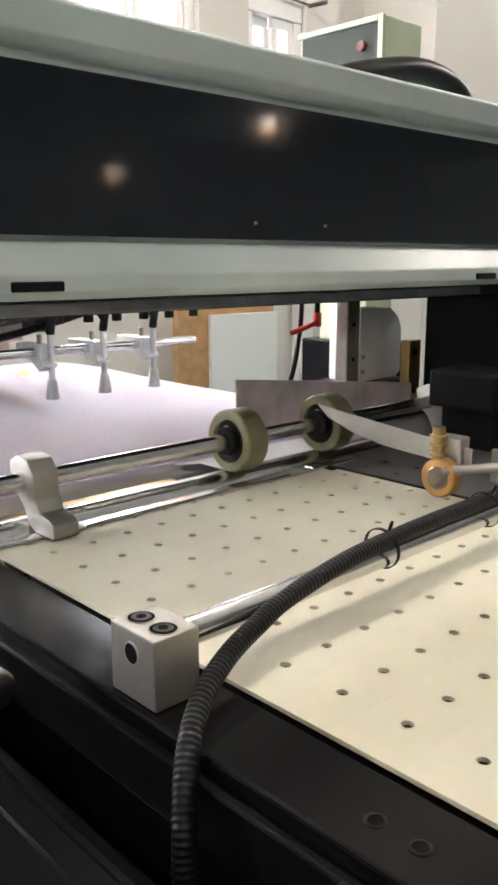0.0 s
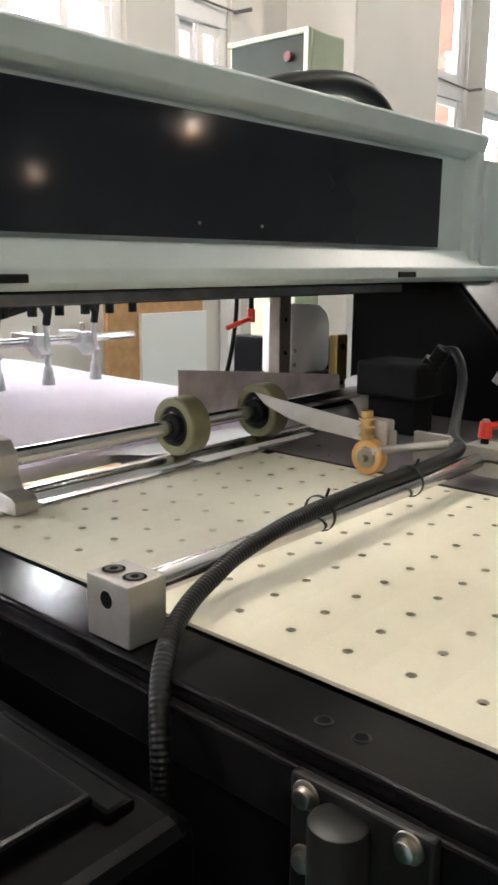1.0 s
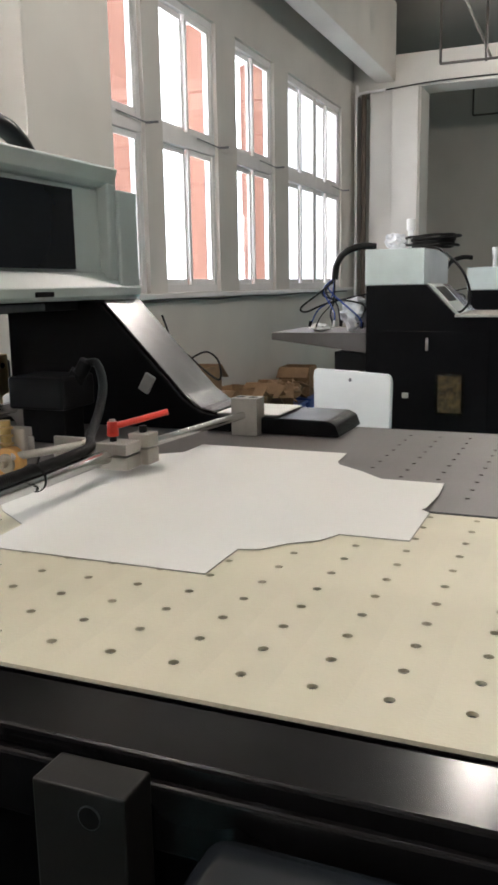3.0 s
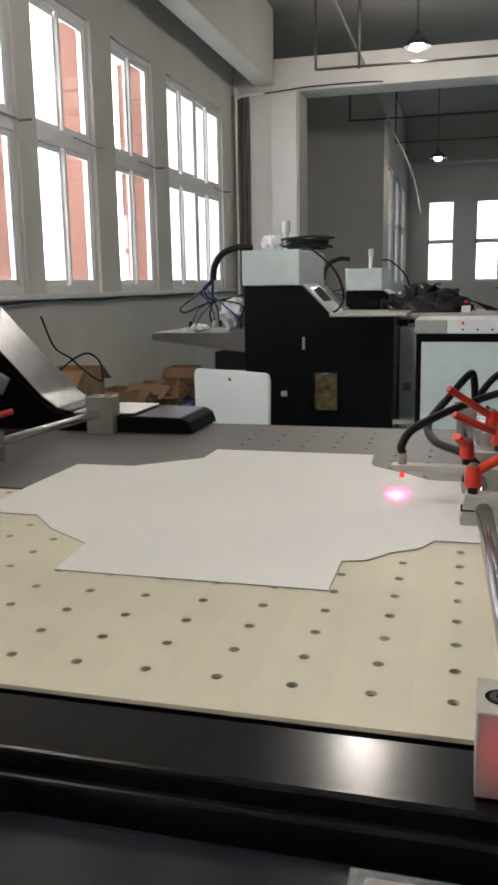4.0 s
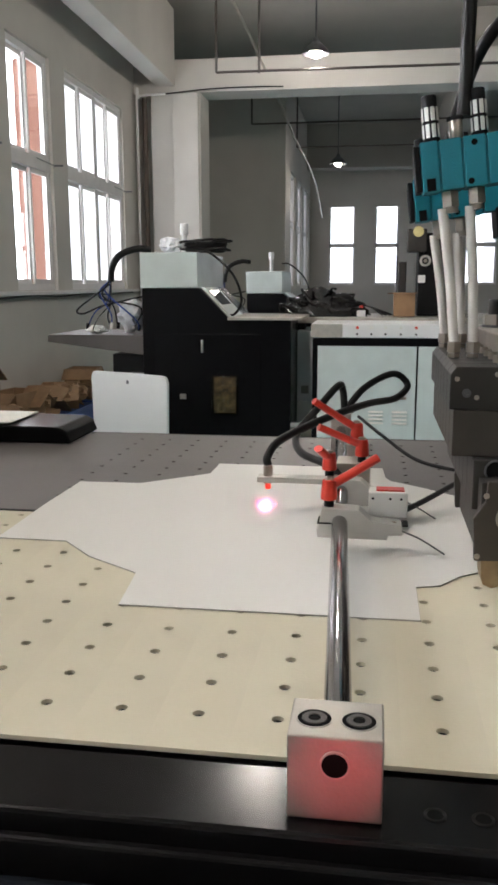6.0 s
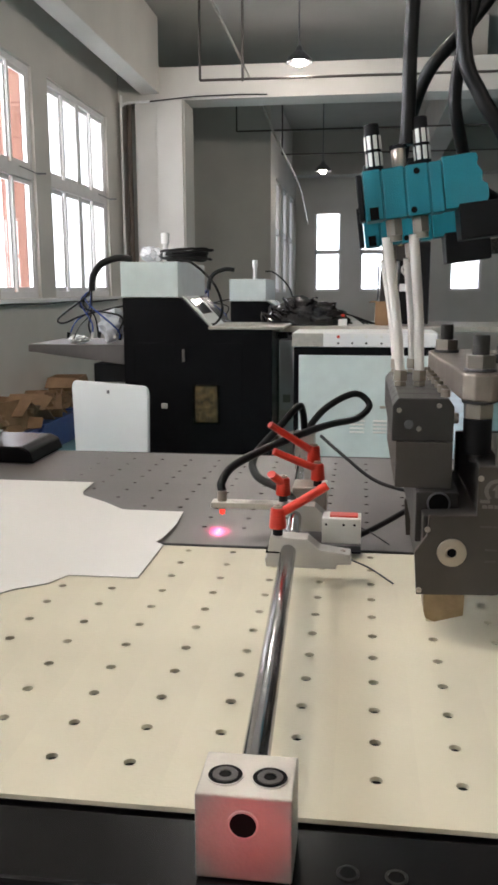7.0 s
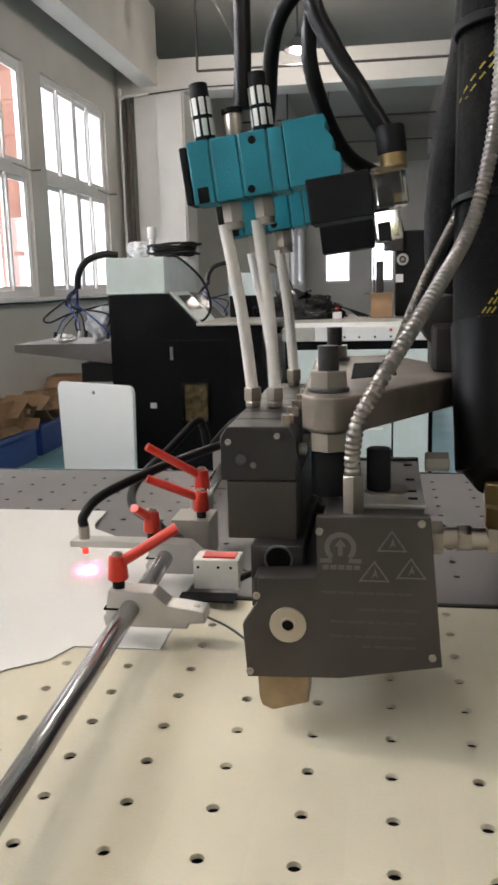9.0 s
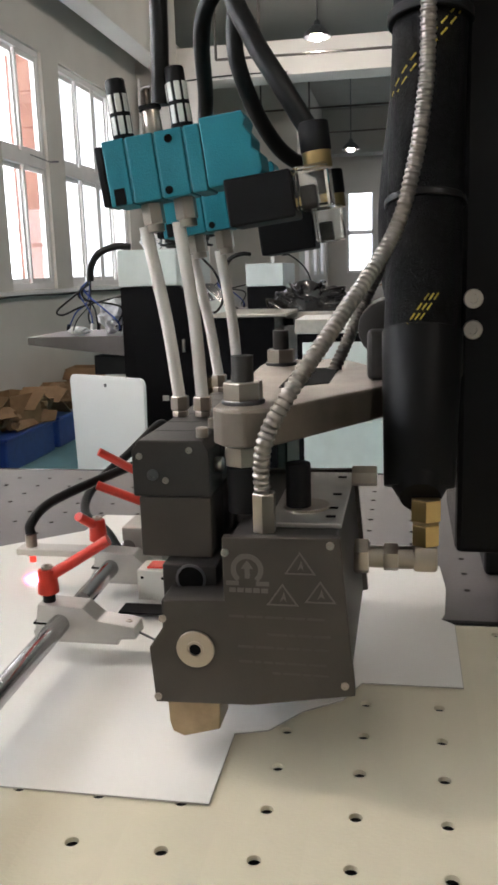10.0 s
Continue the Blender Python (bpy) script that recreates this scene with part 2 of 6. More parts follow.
def rod(p, q, r, bm=None, seg=20, r2=None, bevel=0.0):
    p, q = Vector(p), Vector(q)
    tmp = bmesh.new()
    bmesh.ops.create_cone(tmp, cap_ends=True, segments=seg, radius1=r, radius2=r if r2 is None else r2, depth=(q - p).length)
    if bevel:
        bmesh.ops.bevel(tmp, geom=[e for e in tmp.edges if len({round(v.co.z, 5) for v in e.verts}) == 1], offset=bevel, segments=2, affect="EDGES", profile=0.5)
    bmesh.ops.transform(tmp, matrix=Matrix.Translation((p + q) / 2) @ (q - p).to_track_quat("Z", "Y").to_matrix().to_4x4(), verts=tmp.verts)
    return merge(bm, tmp)


def ring(p, q, r_out, r_in, bm=None, seg=28):
    """A tube with thick walls and open ends from p to q."""
    p, q = Vector(p), Vector(q)
    m = Matrix.Translation(p) @ (q - p).to_track_quat("Z", "Y").to_matrix().to_4x4()
    h = (q - p).length
    tmp = bmesh.new()
    b = min((r_out - r_in) * 0.2, h * 0.2)
    prof = [(r_in, 0), (r_out - b, 0), (r_out, b), (r_out, h - b), (r_out - b, h), (r_in, h)]
    rows = [[tmp.verts.new(m @ Vector((r * math.cos(2 * math.pi * i / seg), r * math.sin(2 * math.pi * i / seg), z))) for i in range(seg)] for r, z in prof]
    for k in range(len(rows)):
        a, c = rows[k], rows[(k + 1) % len(rows)]
        for i in range(seg):
            tmp.faces.new((a[i], a[(i + 1) % seg], c[(i + 1) % seg], c[i]))
    bmesh.ops.recalc_face_normals(tmp, faces=tmp.faces)
    return merge(bm, tmp)


def spline(points, per=8):
    pts = [Vector(p) for p in points]
    pts = [2 * pts[0] - pts[1], *pts, 2 * pts[-1] - pts[-2]]
    out = []
    for i in range(1, len(pts) - 2):
        a, b, c, d = pts[i - 1 : i + 3]
        for k in range(per):
            t = k / per
            out.append(0.5 * (2 * b + (c - a) * t + (2 * a - 5 * b + 4 * c - d) * t * t + (3 * b - a - 3 * c + d) * t ** 3))
    return out + [pts[-2]]


def hose(points, r, bm=None, seg=12, per=8, ribs=0.0, pitch=0.004):
    """A tube along a smooth line; ribs: how deep the rings of a corrugated one are."""
    line = spline(points, per)
    if ribs:
        dist = [0.0]
        for a, b in zip(line, line[1:]):
            dist.append(dist[-1] + (b - a).length)
        count = max(4, int(dist[-1] / (pitch / 4)))
        fine, k = [], 0
        for i in range(count + 1):
            s = dist[-1] * i / count
            while k < len(dist) - 2 and dist[k + 1] < s:
                k += 1
            f = (s - dist[k]) / max(1e-9, dist[k + 1] - dist[k])
            fine.append(line[k].lerp(line[k + 1], min(1, f)))
        line = fine
    tmp = bmesh.new()
    rows, side = [], None
    for i, c in enumerate(line):
        way = (line[min(i + 1, len(line) - 1)] - line[max(i - 1, 0)]).normalized()
        if side is None:
            side = way.cross(Vector((0.3, 0.2, 1))).normalized()
        side = (side - way * side.dot(way)).normalized()
        up = way.cross(side)
        rr = r - (ribs if ribs and i % 4 in (2, 3) else 0)
        rows.append([tmp.verts.new(c + rr * (math.cos(2 * math.pi * j / seg) * side + math.sin(2 * math.pi * j / seg) * up)) for j in range(seg)])
    for a, b in zip(rows, rows[1:]):
        for j in range(seg):
            tmp.faces.new((a[j], a[(j + 1) % seg], b[(j + 1) % seg], b[j]))
    tmp.faces.new(rows[0][::-1]), tmp.faces.new(rows[-1])
    bmesh.ops.recalc_face_normals(tmp, faces=tmp.faces)
    return merge(bm, tmp)


def hexnut(p, q, r, bm=None):
    return rod(p, q, r, bm, 6, bevel=0.0006)


def screw(at, way, r=0.0022, h=0.0016, bm=None):
    """A socket screw head with a sunk hexagon."""
    a = Vector(at)
    w = Vector(way).normalized()
    bm = ring(a, a + w * h, r, r * 0.48, bm, 16)
    return rod(a, a + w * h * 0.35, r * 0.5, bm, 6)


def turn_mesh(bm, m):
    bmesh.ops.transform(bm, matrix=m, verts=bm.verts)
    return bm


# ---- the hall ----
ROOM_X, ROOM_Y0, ROOM_Y1, ROOM_Z = 18.0, -4.0, 16.5, 3.95
floor = part("floor", box(WALL_X - 0.3, ROOM_X + 0.2, ROOM_Y0 - 0.2, ROOM_Y1 + 0.2, -0.15, 0.0), "floor")
tagged(floor, "blue-green epoxy workshop floor", "floor", kind="structure")
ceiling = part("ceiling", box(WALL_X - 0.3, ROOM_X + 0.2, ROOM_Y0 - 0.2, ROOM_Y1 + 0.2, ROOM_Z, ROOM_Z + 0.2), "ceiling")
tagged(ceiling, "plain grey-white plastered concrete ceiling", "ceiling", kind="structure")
WX0, WX1 = WALL_X - 0.25, WALL_X


def window_wall():
    wall = box(WX0, WX1, ROOM_Y0, 12.0, 0, SILL)
    box(WX0, WX1, ROOM_Y0, 12.0, HEAD, ROOM_Z, bm=wall)
    edges = [ROOM_Y0] + [v for o in OPENINGS for v in o] + [12.0]
    for a, b in zip(edges[::2], edges[1::2]):
        box(WX0, WX1, a, b, SILL, HEAD, bm=wall)
    w = part("wall_window_side", wall, "wall")
    tagged(w, "off-white plastered wall with a row of tall windows", "wall", kind="structure")
    ledge = box(WX1 - 0.005, WX1 + 0.035, 3.5, 8.9, SILL - 0.035, SILL - 0.004, 0.004)
    t = part("trim", ledge, "pvc", None)
    tagged(t, "painted sill ledge along the window wall", "sill", kind="structure")
    cable = hose([(WX1 + 0.03, y, SILL - 0.045 - 0.006 * math.sin(y * 5)) for y in np.arange(3.55, 8.9, 0.3)], 0.007)
    solid("sill_cable", cable, "rubber", "dark cable running under the window sill", "cable", smooth=True)


window_wall()
PANE_X = WALL_X - 0.055


def window_unit(number, a, b, halves, fin):
    """Two lights above one another, each of sliding sashes, in a plastic frame."""
    win = thing(f"window_{number}", (PANE_X, (a + b) / 2, SILL), "white plastic sliding window with bright daylight behind", "window", kind="structure")
    mid = 2.08
    fr = box(PANE_X - 0.03, PANE_X + 0.03, a, b, SILL, SILL + 0.05, 0.004)
    box(PANE_X - 0.03, PANE_X + 0.03, a, b, HEAD - 0.05, HEAD, 0.004, fr)
    box(PANE_X - 0.03, PANE_X + 0.035, a, b, mid - 0.05, mid + 0.05, 0.004, fr)
    for y in (a, b - 0.045):
        box(PANE_X - 0.03, PANE_X + 0.03, y, y + 0.045, SILL + 0.05, mid - 0.05, 0.004, fr)
        box(PANE_X - 0.03, PANE_X + 0.03, y, y + 0.045, mid + 0.05, HEAD - 0.05, 0.004, fr)
    if halves == 4:
        c = (a + b) / 2
        for z0, z1 in ((SILL + 0.05, mid - 0.05), (mid + 0.05, HEAD - 0.05)):
            box(PANE_X - 0.03, PANE_X + 0.03, c - 0.045, c + 0.045, z0, z1, 0.004, fr)
    part("window_frame", fr, "pvc", win)
    step = (b - a - 0.09) / halves
    for k in range(halves):
        y0, y1 = a + 0.045 + k * step, a + 0.045 + (k + 1) * step
        off = 0.012 if k % 2 else -0.012
        for z0, z1 in ((SILL + 0.05, mid - 0.05), (mid + 0.05, HEAD - 0.05)):
            sash = box(PANE_X + off - 0.011, PANE_X + off + 0.011, y0, y1, z0, z0 + 0.035, 0.003)
            box(PANE_X + off - 0.011, PANE_X + off + 0.011, y0, y1, z1 - 0.035, z1, 0.003, sash)
            for y in (y0 - 0.006, y1 - 0.026):
                box(PANE_X + off - 0.011, PANE_X + off + 0.011, y, y + 0.032, z0 + 0.035, z1 - 0.035, 0.003, sash)
            s = part("sash", sash, "pvc", win)
            g = part("pane", box(PANE_X + off - 0.002, PANE_X + off + 0.002, y0 + 0.02, y1 - 0.02, z0 + 0.03, z1 - 0.03), "pane", s)
            g.visible_shadow = False
    stay = rod((PANE_X + 0.045, b - 0.30, mid + 0.03), (PANE_X + 0.055, b + 0.02, mid + 0.015), 0.0042)
    rod((PANE_X + 0.03, b + 0.01, mid + 0.012), (PANE_X + 0.13, b + 0.03, mid + 0.014), 0.0075, stay)
    part("stay_bar", stay, "dark_steel", win, "dark metal stay bar")
    if fin:
        f = box(WX0 - 0.04, PANE_X - 0.04, b - 0.03, b + 0.02, SILL, HEAD)
        ob = part("outer_reveal", f, "orange", win, "orange painted outer reveal")


for i, (a, b) in enumerate(OPENINGS):
    window_unit(i + 1, a, b, 4 if b - a > 1.2 else 2, b - a < 1.2)
sky_card = part("backdrop", box(-9.0, -8.95, -14, 60, -2, 14), "sky")
tagged(sky_card, "bright overcast sky outside the windows", "sky", kind="structure")


def far_end():
    """The end wall with its two windows, and the side wall that steps into the hall."""
    gaps = [(-0.68, -0.17), (0.20, 0.66), (1.9, 2.5)]
    w = box(-1.045, ROOM_X, ROOM_Y1, ROOM_Y1 + 0.2, 0, 1.12)
    box(-1.045, ROOM_X, ROOM_Y1, ROOM_Y1 + 0.2, 2.60, ROOM_Z, bm=w)
    e = [-1.045] + [v for g in gaps for v in g] + [ROOM_X]
    for a, b in zip(e[::2], e[1::2]):
        box(a, b, ROOM_Y1, ROOM_Y1 + 0.2, 1.12, 2.60, bm=w)
    tagged(part("wall_far", w, "wall"), "plain end wall of the hall with narrow windows", "wall", kind="structure")
    for i, (a, b) in enumerate(gaps):
        win = thing(f"window_{20 + i}", ((a + b) / 2, ROOM_Y1, 1.12), "narrow white end window, bright outside", "window", kind="structure")
        f = box(a, b, ROOM_Y1 + 0.05, ROOM_Y1 + 0.1, 1.12, 1.17)
        box(a, b, ROOM_Y1 + 0.05, ROOM_Y1 + 0.1, 1.835, 1.915, bm=f)
        for x in (a, b - 0.04):
            box(x, x + 0.04, ROOM_Y1 + 0.05, ROOM_Y1 + 0.1, 1.17, 2.60, bm=f)
        part("window_frame", f, "pvc", win)
        g = part("pane", box(a, b, ROOM_Y1 + 0.07, ROOM_Y1 + 0.075, 1.15, 2.59), "pane", win)
        g.visible_shadow = False
    tagged(part("backdrop", box(-10, 14, 24, 24.05, -2, 12), "sky"), "bright overcast sky beyond the end wall", "sky", kind="structure")
    s = box(-2.6, -1.045, 12.0, 12.2, 0, ROOM_Z)
    tagged(part("wall_step", s, "wall"), "grey-white wall stepping into the hall", "wall", kind="structure")
    s = box(-1.245, -1.045, 12.2, ROOM_Y1, 0, 1.12)
    box(-1.245, -1.045, 12.2, ROOM_Y1, 2.8, ROOM_Z, bm=s)
    ys = [12.2, 12.7, 13.5, 13.9, 14.7, 15.1, 15.9, ROOM_Y1]
    for a, b in zip(ys[::2], ys[1::2]):
        box(-1.245, -1.045, a, b, 1.12, 2.8, bm=s)
    tagged(part("wall_far_side", s, "wall"), "side wall of the far bay with window openings", "wall", kind="structure")
    for i, (a, b) in enumerate(((12.7, 13.5), (13.9, 14.7), (15.1, 15.9))):
        win = thing(f"window_{30 + i}", (-1.095, (a + b) / 2, 1.12), "white framed window seen along the far bay", "window", kind="structure")
        f = box(-1.135, -1.075, a, b, 1.12, 1.17)
        box(-1.135, -1.075, a, b, 2.0, 2.1, bm=f)
        box(-1.135, -1.075, a, b, 2.75, 2.8, bm=f)
        for y in (a, (a + b) / 2 - 0.02, b - 0.04):
            box(-1.135, -1.075, y, y + 0.04, 1.17, 2.75, bm=f)
        part("window_frame", f, "pvc", win)


far_end()
tagged(part("wall_right", box(ROOM_X, ROOM_X + 0.2, ROOM_Y0, ROOM_Y1, 0, ROOM_Z), "wall"), "plain off-white side wall", "wall", kind="structure")
tagged(part("wall_back", box(WX0, ROOM_X, ROOM_Y0 - 0.2, ROOM_Y0, 0, ROOM_Z), "wall"), "plain off-white rear wall", "wall", kind="structure")
tagged(part("wall_pillar", box(WALL_X, -2.0, 2.85, 3.5, 0, ROOM_Z, 0.006), "wall"), "cream plastered pillar between the windows", "pillar", kind="structure")
tagged(part("wall_column", box(-2.17, -1.63, 9.0, 9.45, 0, 3.13, 0.006), "wall"), "square white column under the cross beam", "column", kind="structure")
tagged(part("wall_column_front", box(-1.93, -1.65, 8.975, 9.0, 0, 3.13, 0.004), "wall"), "shallow white pier on the column", "column", kind="structure")
tagged(part("beam_cross", box(WALL_X, ROOM_X, 9.0, 9.4, 3.13, 3.46, 0.006), "wall"), "deep painted concrete cross beam", "beam", kind="structure")
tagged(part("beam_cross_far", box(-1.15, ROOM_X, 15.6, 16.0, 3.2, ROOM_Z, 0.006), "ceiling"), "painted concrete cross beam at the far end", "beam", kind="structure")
tagged(part("beam_long", box(-2.10, -1.90, ROOM_Y0, 9.0, 3.2, ROOM_Z, 0.006), "wall"), "painted concrete beam beside the window wall", "beam", kind="structure")
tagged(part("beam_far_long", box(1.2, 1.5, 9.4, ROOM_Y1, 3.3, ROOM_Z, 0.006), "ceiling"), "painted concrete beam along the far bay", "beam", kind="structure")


def pendant(at, top):
    x, y, z = at
    p = thing("pendant_lamp", at, "hanging workshop lamp with a dark metal shade", "lamp", "pendant lamps")
    part("stem", rod((x, y, z + 0.12), (x, y, top), 0.008), "dark_steel", p)
    sh = bmesh.new()
    prof = [(0.02, 0.14), (0.035, 0.10), (0.06, 0.085), (0.11, 0.035), (0.125, 0.0), (0.118, 0.0), (0.10, 0.034), (0.05, 0.075)]
    rows = [[sh.verts.new((x + r * math.cos(k * math.pi / 14), y + r * math.sin(k * math.pi / 14), z + h)) for k in range(28)] for r, h in prof]
    for a, b in zip(rows, rows[1:]):
        for k in range(28):
            sh.faces.new((a[k], a[(k + 1) % 28], b[(k + 1) % 28], b[k]))
    part("shade", sh, "dark_steel", p, smooth=True)
    bulb = bmesh.new()
    bmesh.ops.create_uvsphere(bulb, u_segments=18, v_segments=10, radius=0.055)
    bmesh.ops.translate(bulb, verts=bulb.verts, vec=(x, y, z + 0.02))
    part("bulb", bulb, "bulb", p, "glowing lamp bulb", smooth=True)


# the added fill gets a lamp body too, out of sight
for p, watts in PENDANTS_AND_FILL:
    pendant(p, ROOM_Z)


def conduits():
    for k, pts in enumerate((
        [(-1.27, 8.0, ROOM_Z), (-1.27, 8.0, 3.08), (ROOM_X, 8.0, 2.98)],
        [(-0.87, 8.0, ROOM_Z), (-0.87, 8.0, 3.06)],
        [(-1.45, 11.5, ROOM_Z), (-1.45, 11.5, 3.25), (ROOM_X, 11.5, 3.25)],
        [(-1.0, 13.2, ROOM_Z), (-1.0, 13.2, 3.2), (ROOM_X, 13.2, 3.2)],
    )):
        bm = None
        for a, b in zip(pts, pts[1:]):
            bm = rod(a, b, 0.012, bm, 10)
        solid("conduit", bm, "conduit", "dark ceiling conduit hung from the slab", "pipe", "ceiling conduits")
    bm = hose([(-2.29, 8.90, 0.4), (-2.29, 8.90, 2.95), (-2.27, 8.90, 3.07), (-2.20, 8.90, 3.10), (-1.98, 8.90, 3.105)], 0.015)
    solid("wall_pipe", bm, "pvc", "white pipe climbing the wall to the beam", "pipe", smooth=True)
    bm = hose([(-1.98, 8.90, 3.105), (-1.5, 8.91, 3.14), (-1.0, 8.96, 3.155), (-0.75, 8.97, 3.15)], 0.007)
    solid("beam_cable", bm, "rubber", "dark cable fixed along the foot of the beam", "cable", smooth=True)
    solid("drain_pipe", rod((-2.215, 8.93, 0.0), (-2.215, 8.93, 3.08), 0.027), "rust", "brown upright pipe beside the column", "pipe", smooth=True)
    bm = hose([(-1.25, 7.2, 3.95), (-1.0, 8.6, 3.45), (-0.8, 10.6, 2.95), (-0.75, 13.5, 2.75), (-0.8, 16.3, 2.4)], 0.014)
    solid("ceiling_cable", bm, "alu_dull", "pale cable sagging across the hall", "cable", smooth=True)


conduits()

# ---- the conveyor table ----
TOP = 0.938
table = thing("conveyor_table", (0.3, 0.7, 0.0), "black machine table carrying a perforated conveyor belt", "machine table")
part("front_rail", box(-0.98, 2.1, 0.2600, 0.309, 0.919, 0.9362, 0.0022), "rail", table, "glossy black front rail")
part("lower_rail", box(-0.98, 2.1, 0.2530, 0.2595, 0.893, 0.9270, 0.0018), "rail", table)
part("front_panel", box(-0.98, 2.1, 0.268, 0.30, 0.12, 0.892, 0.004), "black", table)
part("belt_bed", box(-0.56, 1.4, 0.318, 0.70, 0.925, 0.931), "black_matt", table)
part("inner_rail", box(-0.98, 2.1, 0.712, 0.7175, 0.90, 0.937, 0.001), "black_matt", table)
part("end_panel", box(2.06, 2.1, 0.306, 1.15, 0.12, 0.90), "black", table)
part("rear_panel", box(-0.98, 2.1, 1.15, 1.17, 0.12, 0.934, 0.003), "black", table)
for x in (-0.92, 0.55, 2.0):
    for y in (0.36, 1.1):
        part("leg", box(x - 0.03, x + 0.03, y - 0.03, y + 0.03, 0.0, 0.90, 0.004), "black_matt", table)


def perforated(x0, x1, y0, y1, z0, z1, holes, r, seg=12, lattice=()):
    """A plate with round holes cut through it, on a grid of cells."""
    xs = sorted({round(h[0], 5) for h in (lattice or holes)})
    ys = sorted({round(h[1], 5) for h in (lattice or holes)})
    have = {(round(a, 5), round(b, 5)) for a, b in holes}
    ex = [x0] + [(a + b) / 2 for a, b in zip(xs, xs[1:])] + [x1]
    ey = [y0] + [(a + b) / 2 for a, b in zip(ys, ys[1:])] + [y1]
    verts, faces = [], []

    def add(x, y, z):
        verts.append((x, y, z))
        return len(verts) - 1

    for i, cx in enumerate(xs):
        for j, cy in enumerate(ys):
            a, b, c, d = ex[i], ex[i + 1], ey[j], ey[j + 1]
            if (cx, cy) not in have:
                faces.append([add(a, c, z1), add(b, c, z1), add(b, d, z1), add(a, d, z1)])
                continue
            top, low, out = [], [], []
            for k in range(seg):
                ang = 2 * math.pi * (k + 0.5) / seg
                u, v = math.cos(ang), math.sin(ang)
                top.append(add(cx + r * u, cy + r * v, z1))
                low.append(add(cx + r * u, cy + r * v, z0))
                s = min((b - cx if u > 0 else cx - a) / max(1e-6, abs(u)), (d - cy if v > 0 else cy - c) / max(1e-6, abs(v)))
                out.append(add(cx + s * u, cy + s * v, z1))
            for k in range(seg):
                n = (k + 1) % seg
                faces.append([out[k], out[n], top[n], top[k]])
                faces.append([top[k], top[n], low[n], low[k]])
                p, q = verts[out[k]], verts[out[n]]
                if abs(p[0] - q[0]) > 1e-6 and abs(p[1] - q[1]) > 1e-6:
                    ang = 2 * math.pi * (k + 1) / seg
                    cor = add(b if math.cos(ang) > 0 else a, d if math.sin(ang) > 0 else c, z1)
                    faces.append([out[k], cor, out[n]])
    for p, q in (((x0, y0), (x1, y0)), ((x1, y0), (x1, y1)), ((x1, y1), (x0, y1)), ((x0, y1), (x0, y0))):
        faces.append([add(*p, z1), add(*p, z0), add(*q, z0), add(*q, z1)])
    bm = bmesh.new()
    vs = [bm.verts.new(v) for v in verts]
    for f in faces:
        bm.faces.new([vs[i] for i in f])
    bmesh.ops.remove_doubles(bm, verts=bm.verts, dist=1e-6)
    bm.normal_update()
    for f in bm.faces:
        if abs(f.normal.z) > 0.9 and f.normal.z < 0:
            f.normal_flip()
    return bm


# dark plate beside the belt, with its field of suction holes
LATTICE = [(-0.958 + 0.0412 * i, 0.740 + 0.0365 * j) for i in range(73) for j in range(11)]
PLATE_HOLES = [p for p in LATTICE if (p[0] > -0.1 and p[1] > 0.76) or (-0.63 < p[0] < -0.5 and p[1] < 0.80)]
plate = part("side_plate", perforated(-0.98, 2.06, 0.7185, 1.149, 0.926, 0.9365, PLATE_HOLES, 0.0028, 10, LATTICE), "grey", table, "dark grey metal plate with suction holes")
part("plate_bed", box(-0.97, 2.05, 0.72, 1.148, 0.915, 0.922), "hole", table)

# endless perforated belt: strips one hole pitch wide that run round two end rollers
PITCH, BELT_R, BELT_X0 = 0.0413, 0.018, -0.5964
RUN = 50 * PITCH
LOOP = 2 * RUN + 2 * math.pi * BELT_R
STRIPS = int(LOOP / PITCH)
STEP = LOOP / STRIPS
belt = thing("conveyor_belt", (BELT_X0, 0.5, TOP - 2 * BELT_R), "cream rubber conveyor belt perforated with rows of small holes", "conveyor belt")
strip_mesh = None
HOLE_Y = [0.347 + 0.0346 * k for k in range(11)]
strip_bm = perforated(-STEP / 2, STEP / 2, 0.313, 0.706, -0.0025, 0.0, [(0.0, y) for y in HOLE_Y], 0.0033)
bmesh.ops.translate(strip_bm, verts=strip_bm.verts, vec=(0, -0.5, 0))
strip_mesh = bpy.data.meshes.new("belt_strip")
strip_bm.to_mesh(strip_mesh)
strip_bm.free()
strip_mesh.materials.append(M["belt"])
strips = []
for k in range(STRIPS):
    s = new("belt_strip", strip_mesh)
    s.parent = belt
    strips.append(s)


def on_loop(s):
    """The pose of a strip at arc length s round the loop, in the belt's space."""
    s %= LOOP
    arc = math.pi * BELT_R
    if s < RUN:
        return pose(s, 0, 2 * BELT_R, 0, 0, 0)
    s -= RUN
    if s < arc:
        return pose(RUN + arc / 2 - abs(s - arc / 2), 0, 2 * BELT_R * (1 - (s / arc) ** 2.5), 0, 0, 0)
    s -= arc
    if s < RUN:
        return pose(RUN - s, 0, 0, 0, 0, 0)
    d = LOOP - RUN - arc - s
    return pose(-(arc / 2 - abs(d - arc / 2)), 0, 2 * BELT_R * (1 - (max(0.0, d) / arc) ** 2.5), 0, 0, 0)


def drum(x):
    d = rod((x, 0.30, TOP - BELT_R), (x, 0.712, TOP - BELT_R), BELT_R - 0.003, seg=28)
    part("end_roller", d, "steel", table, "polished steel end roller", smooth=True)


drum(BELT_X0)
drum(BELT_X0 + RUN)


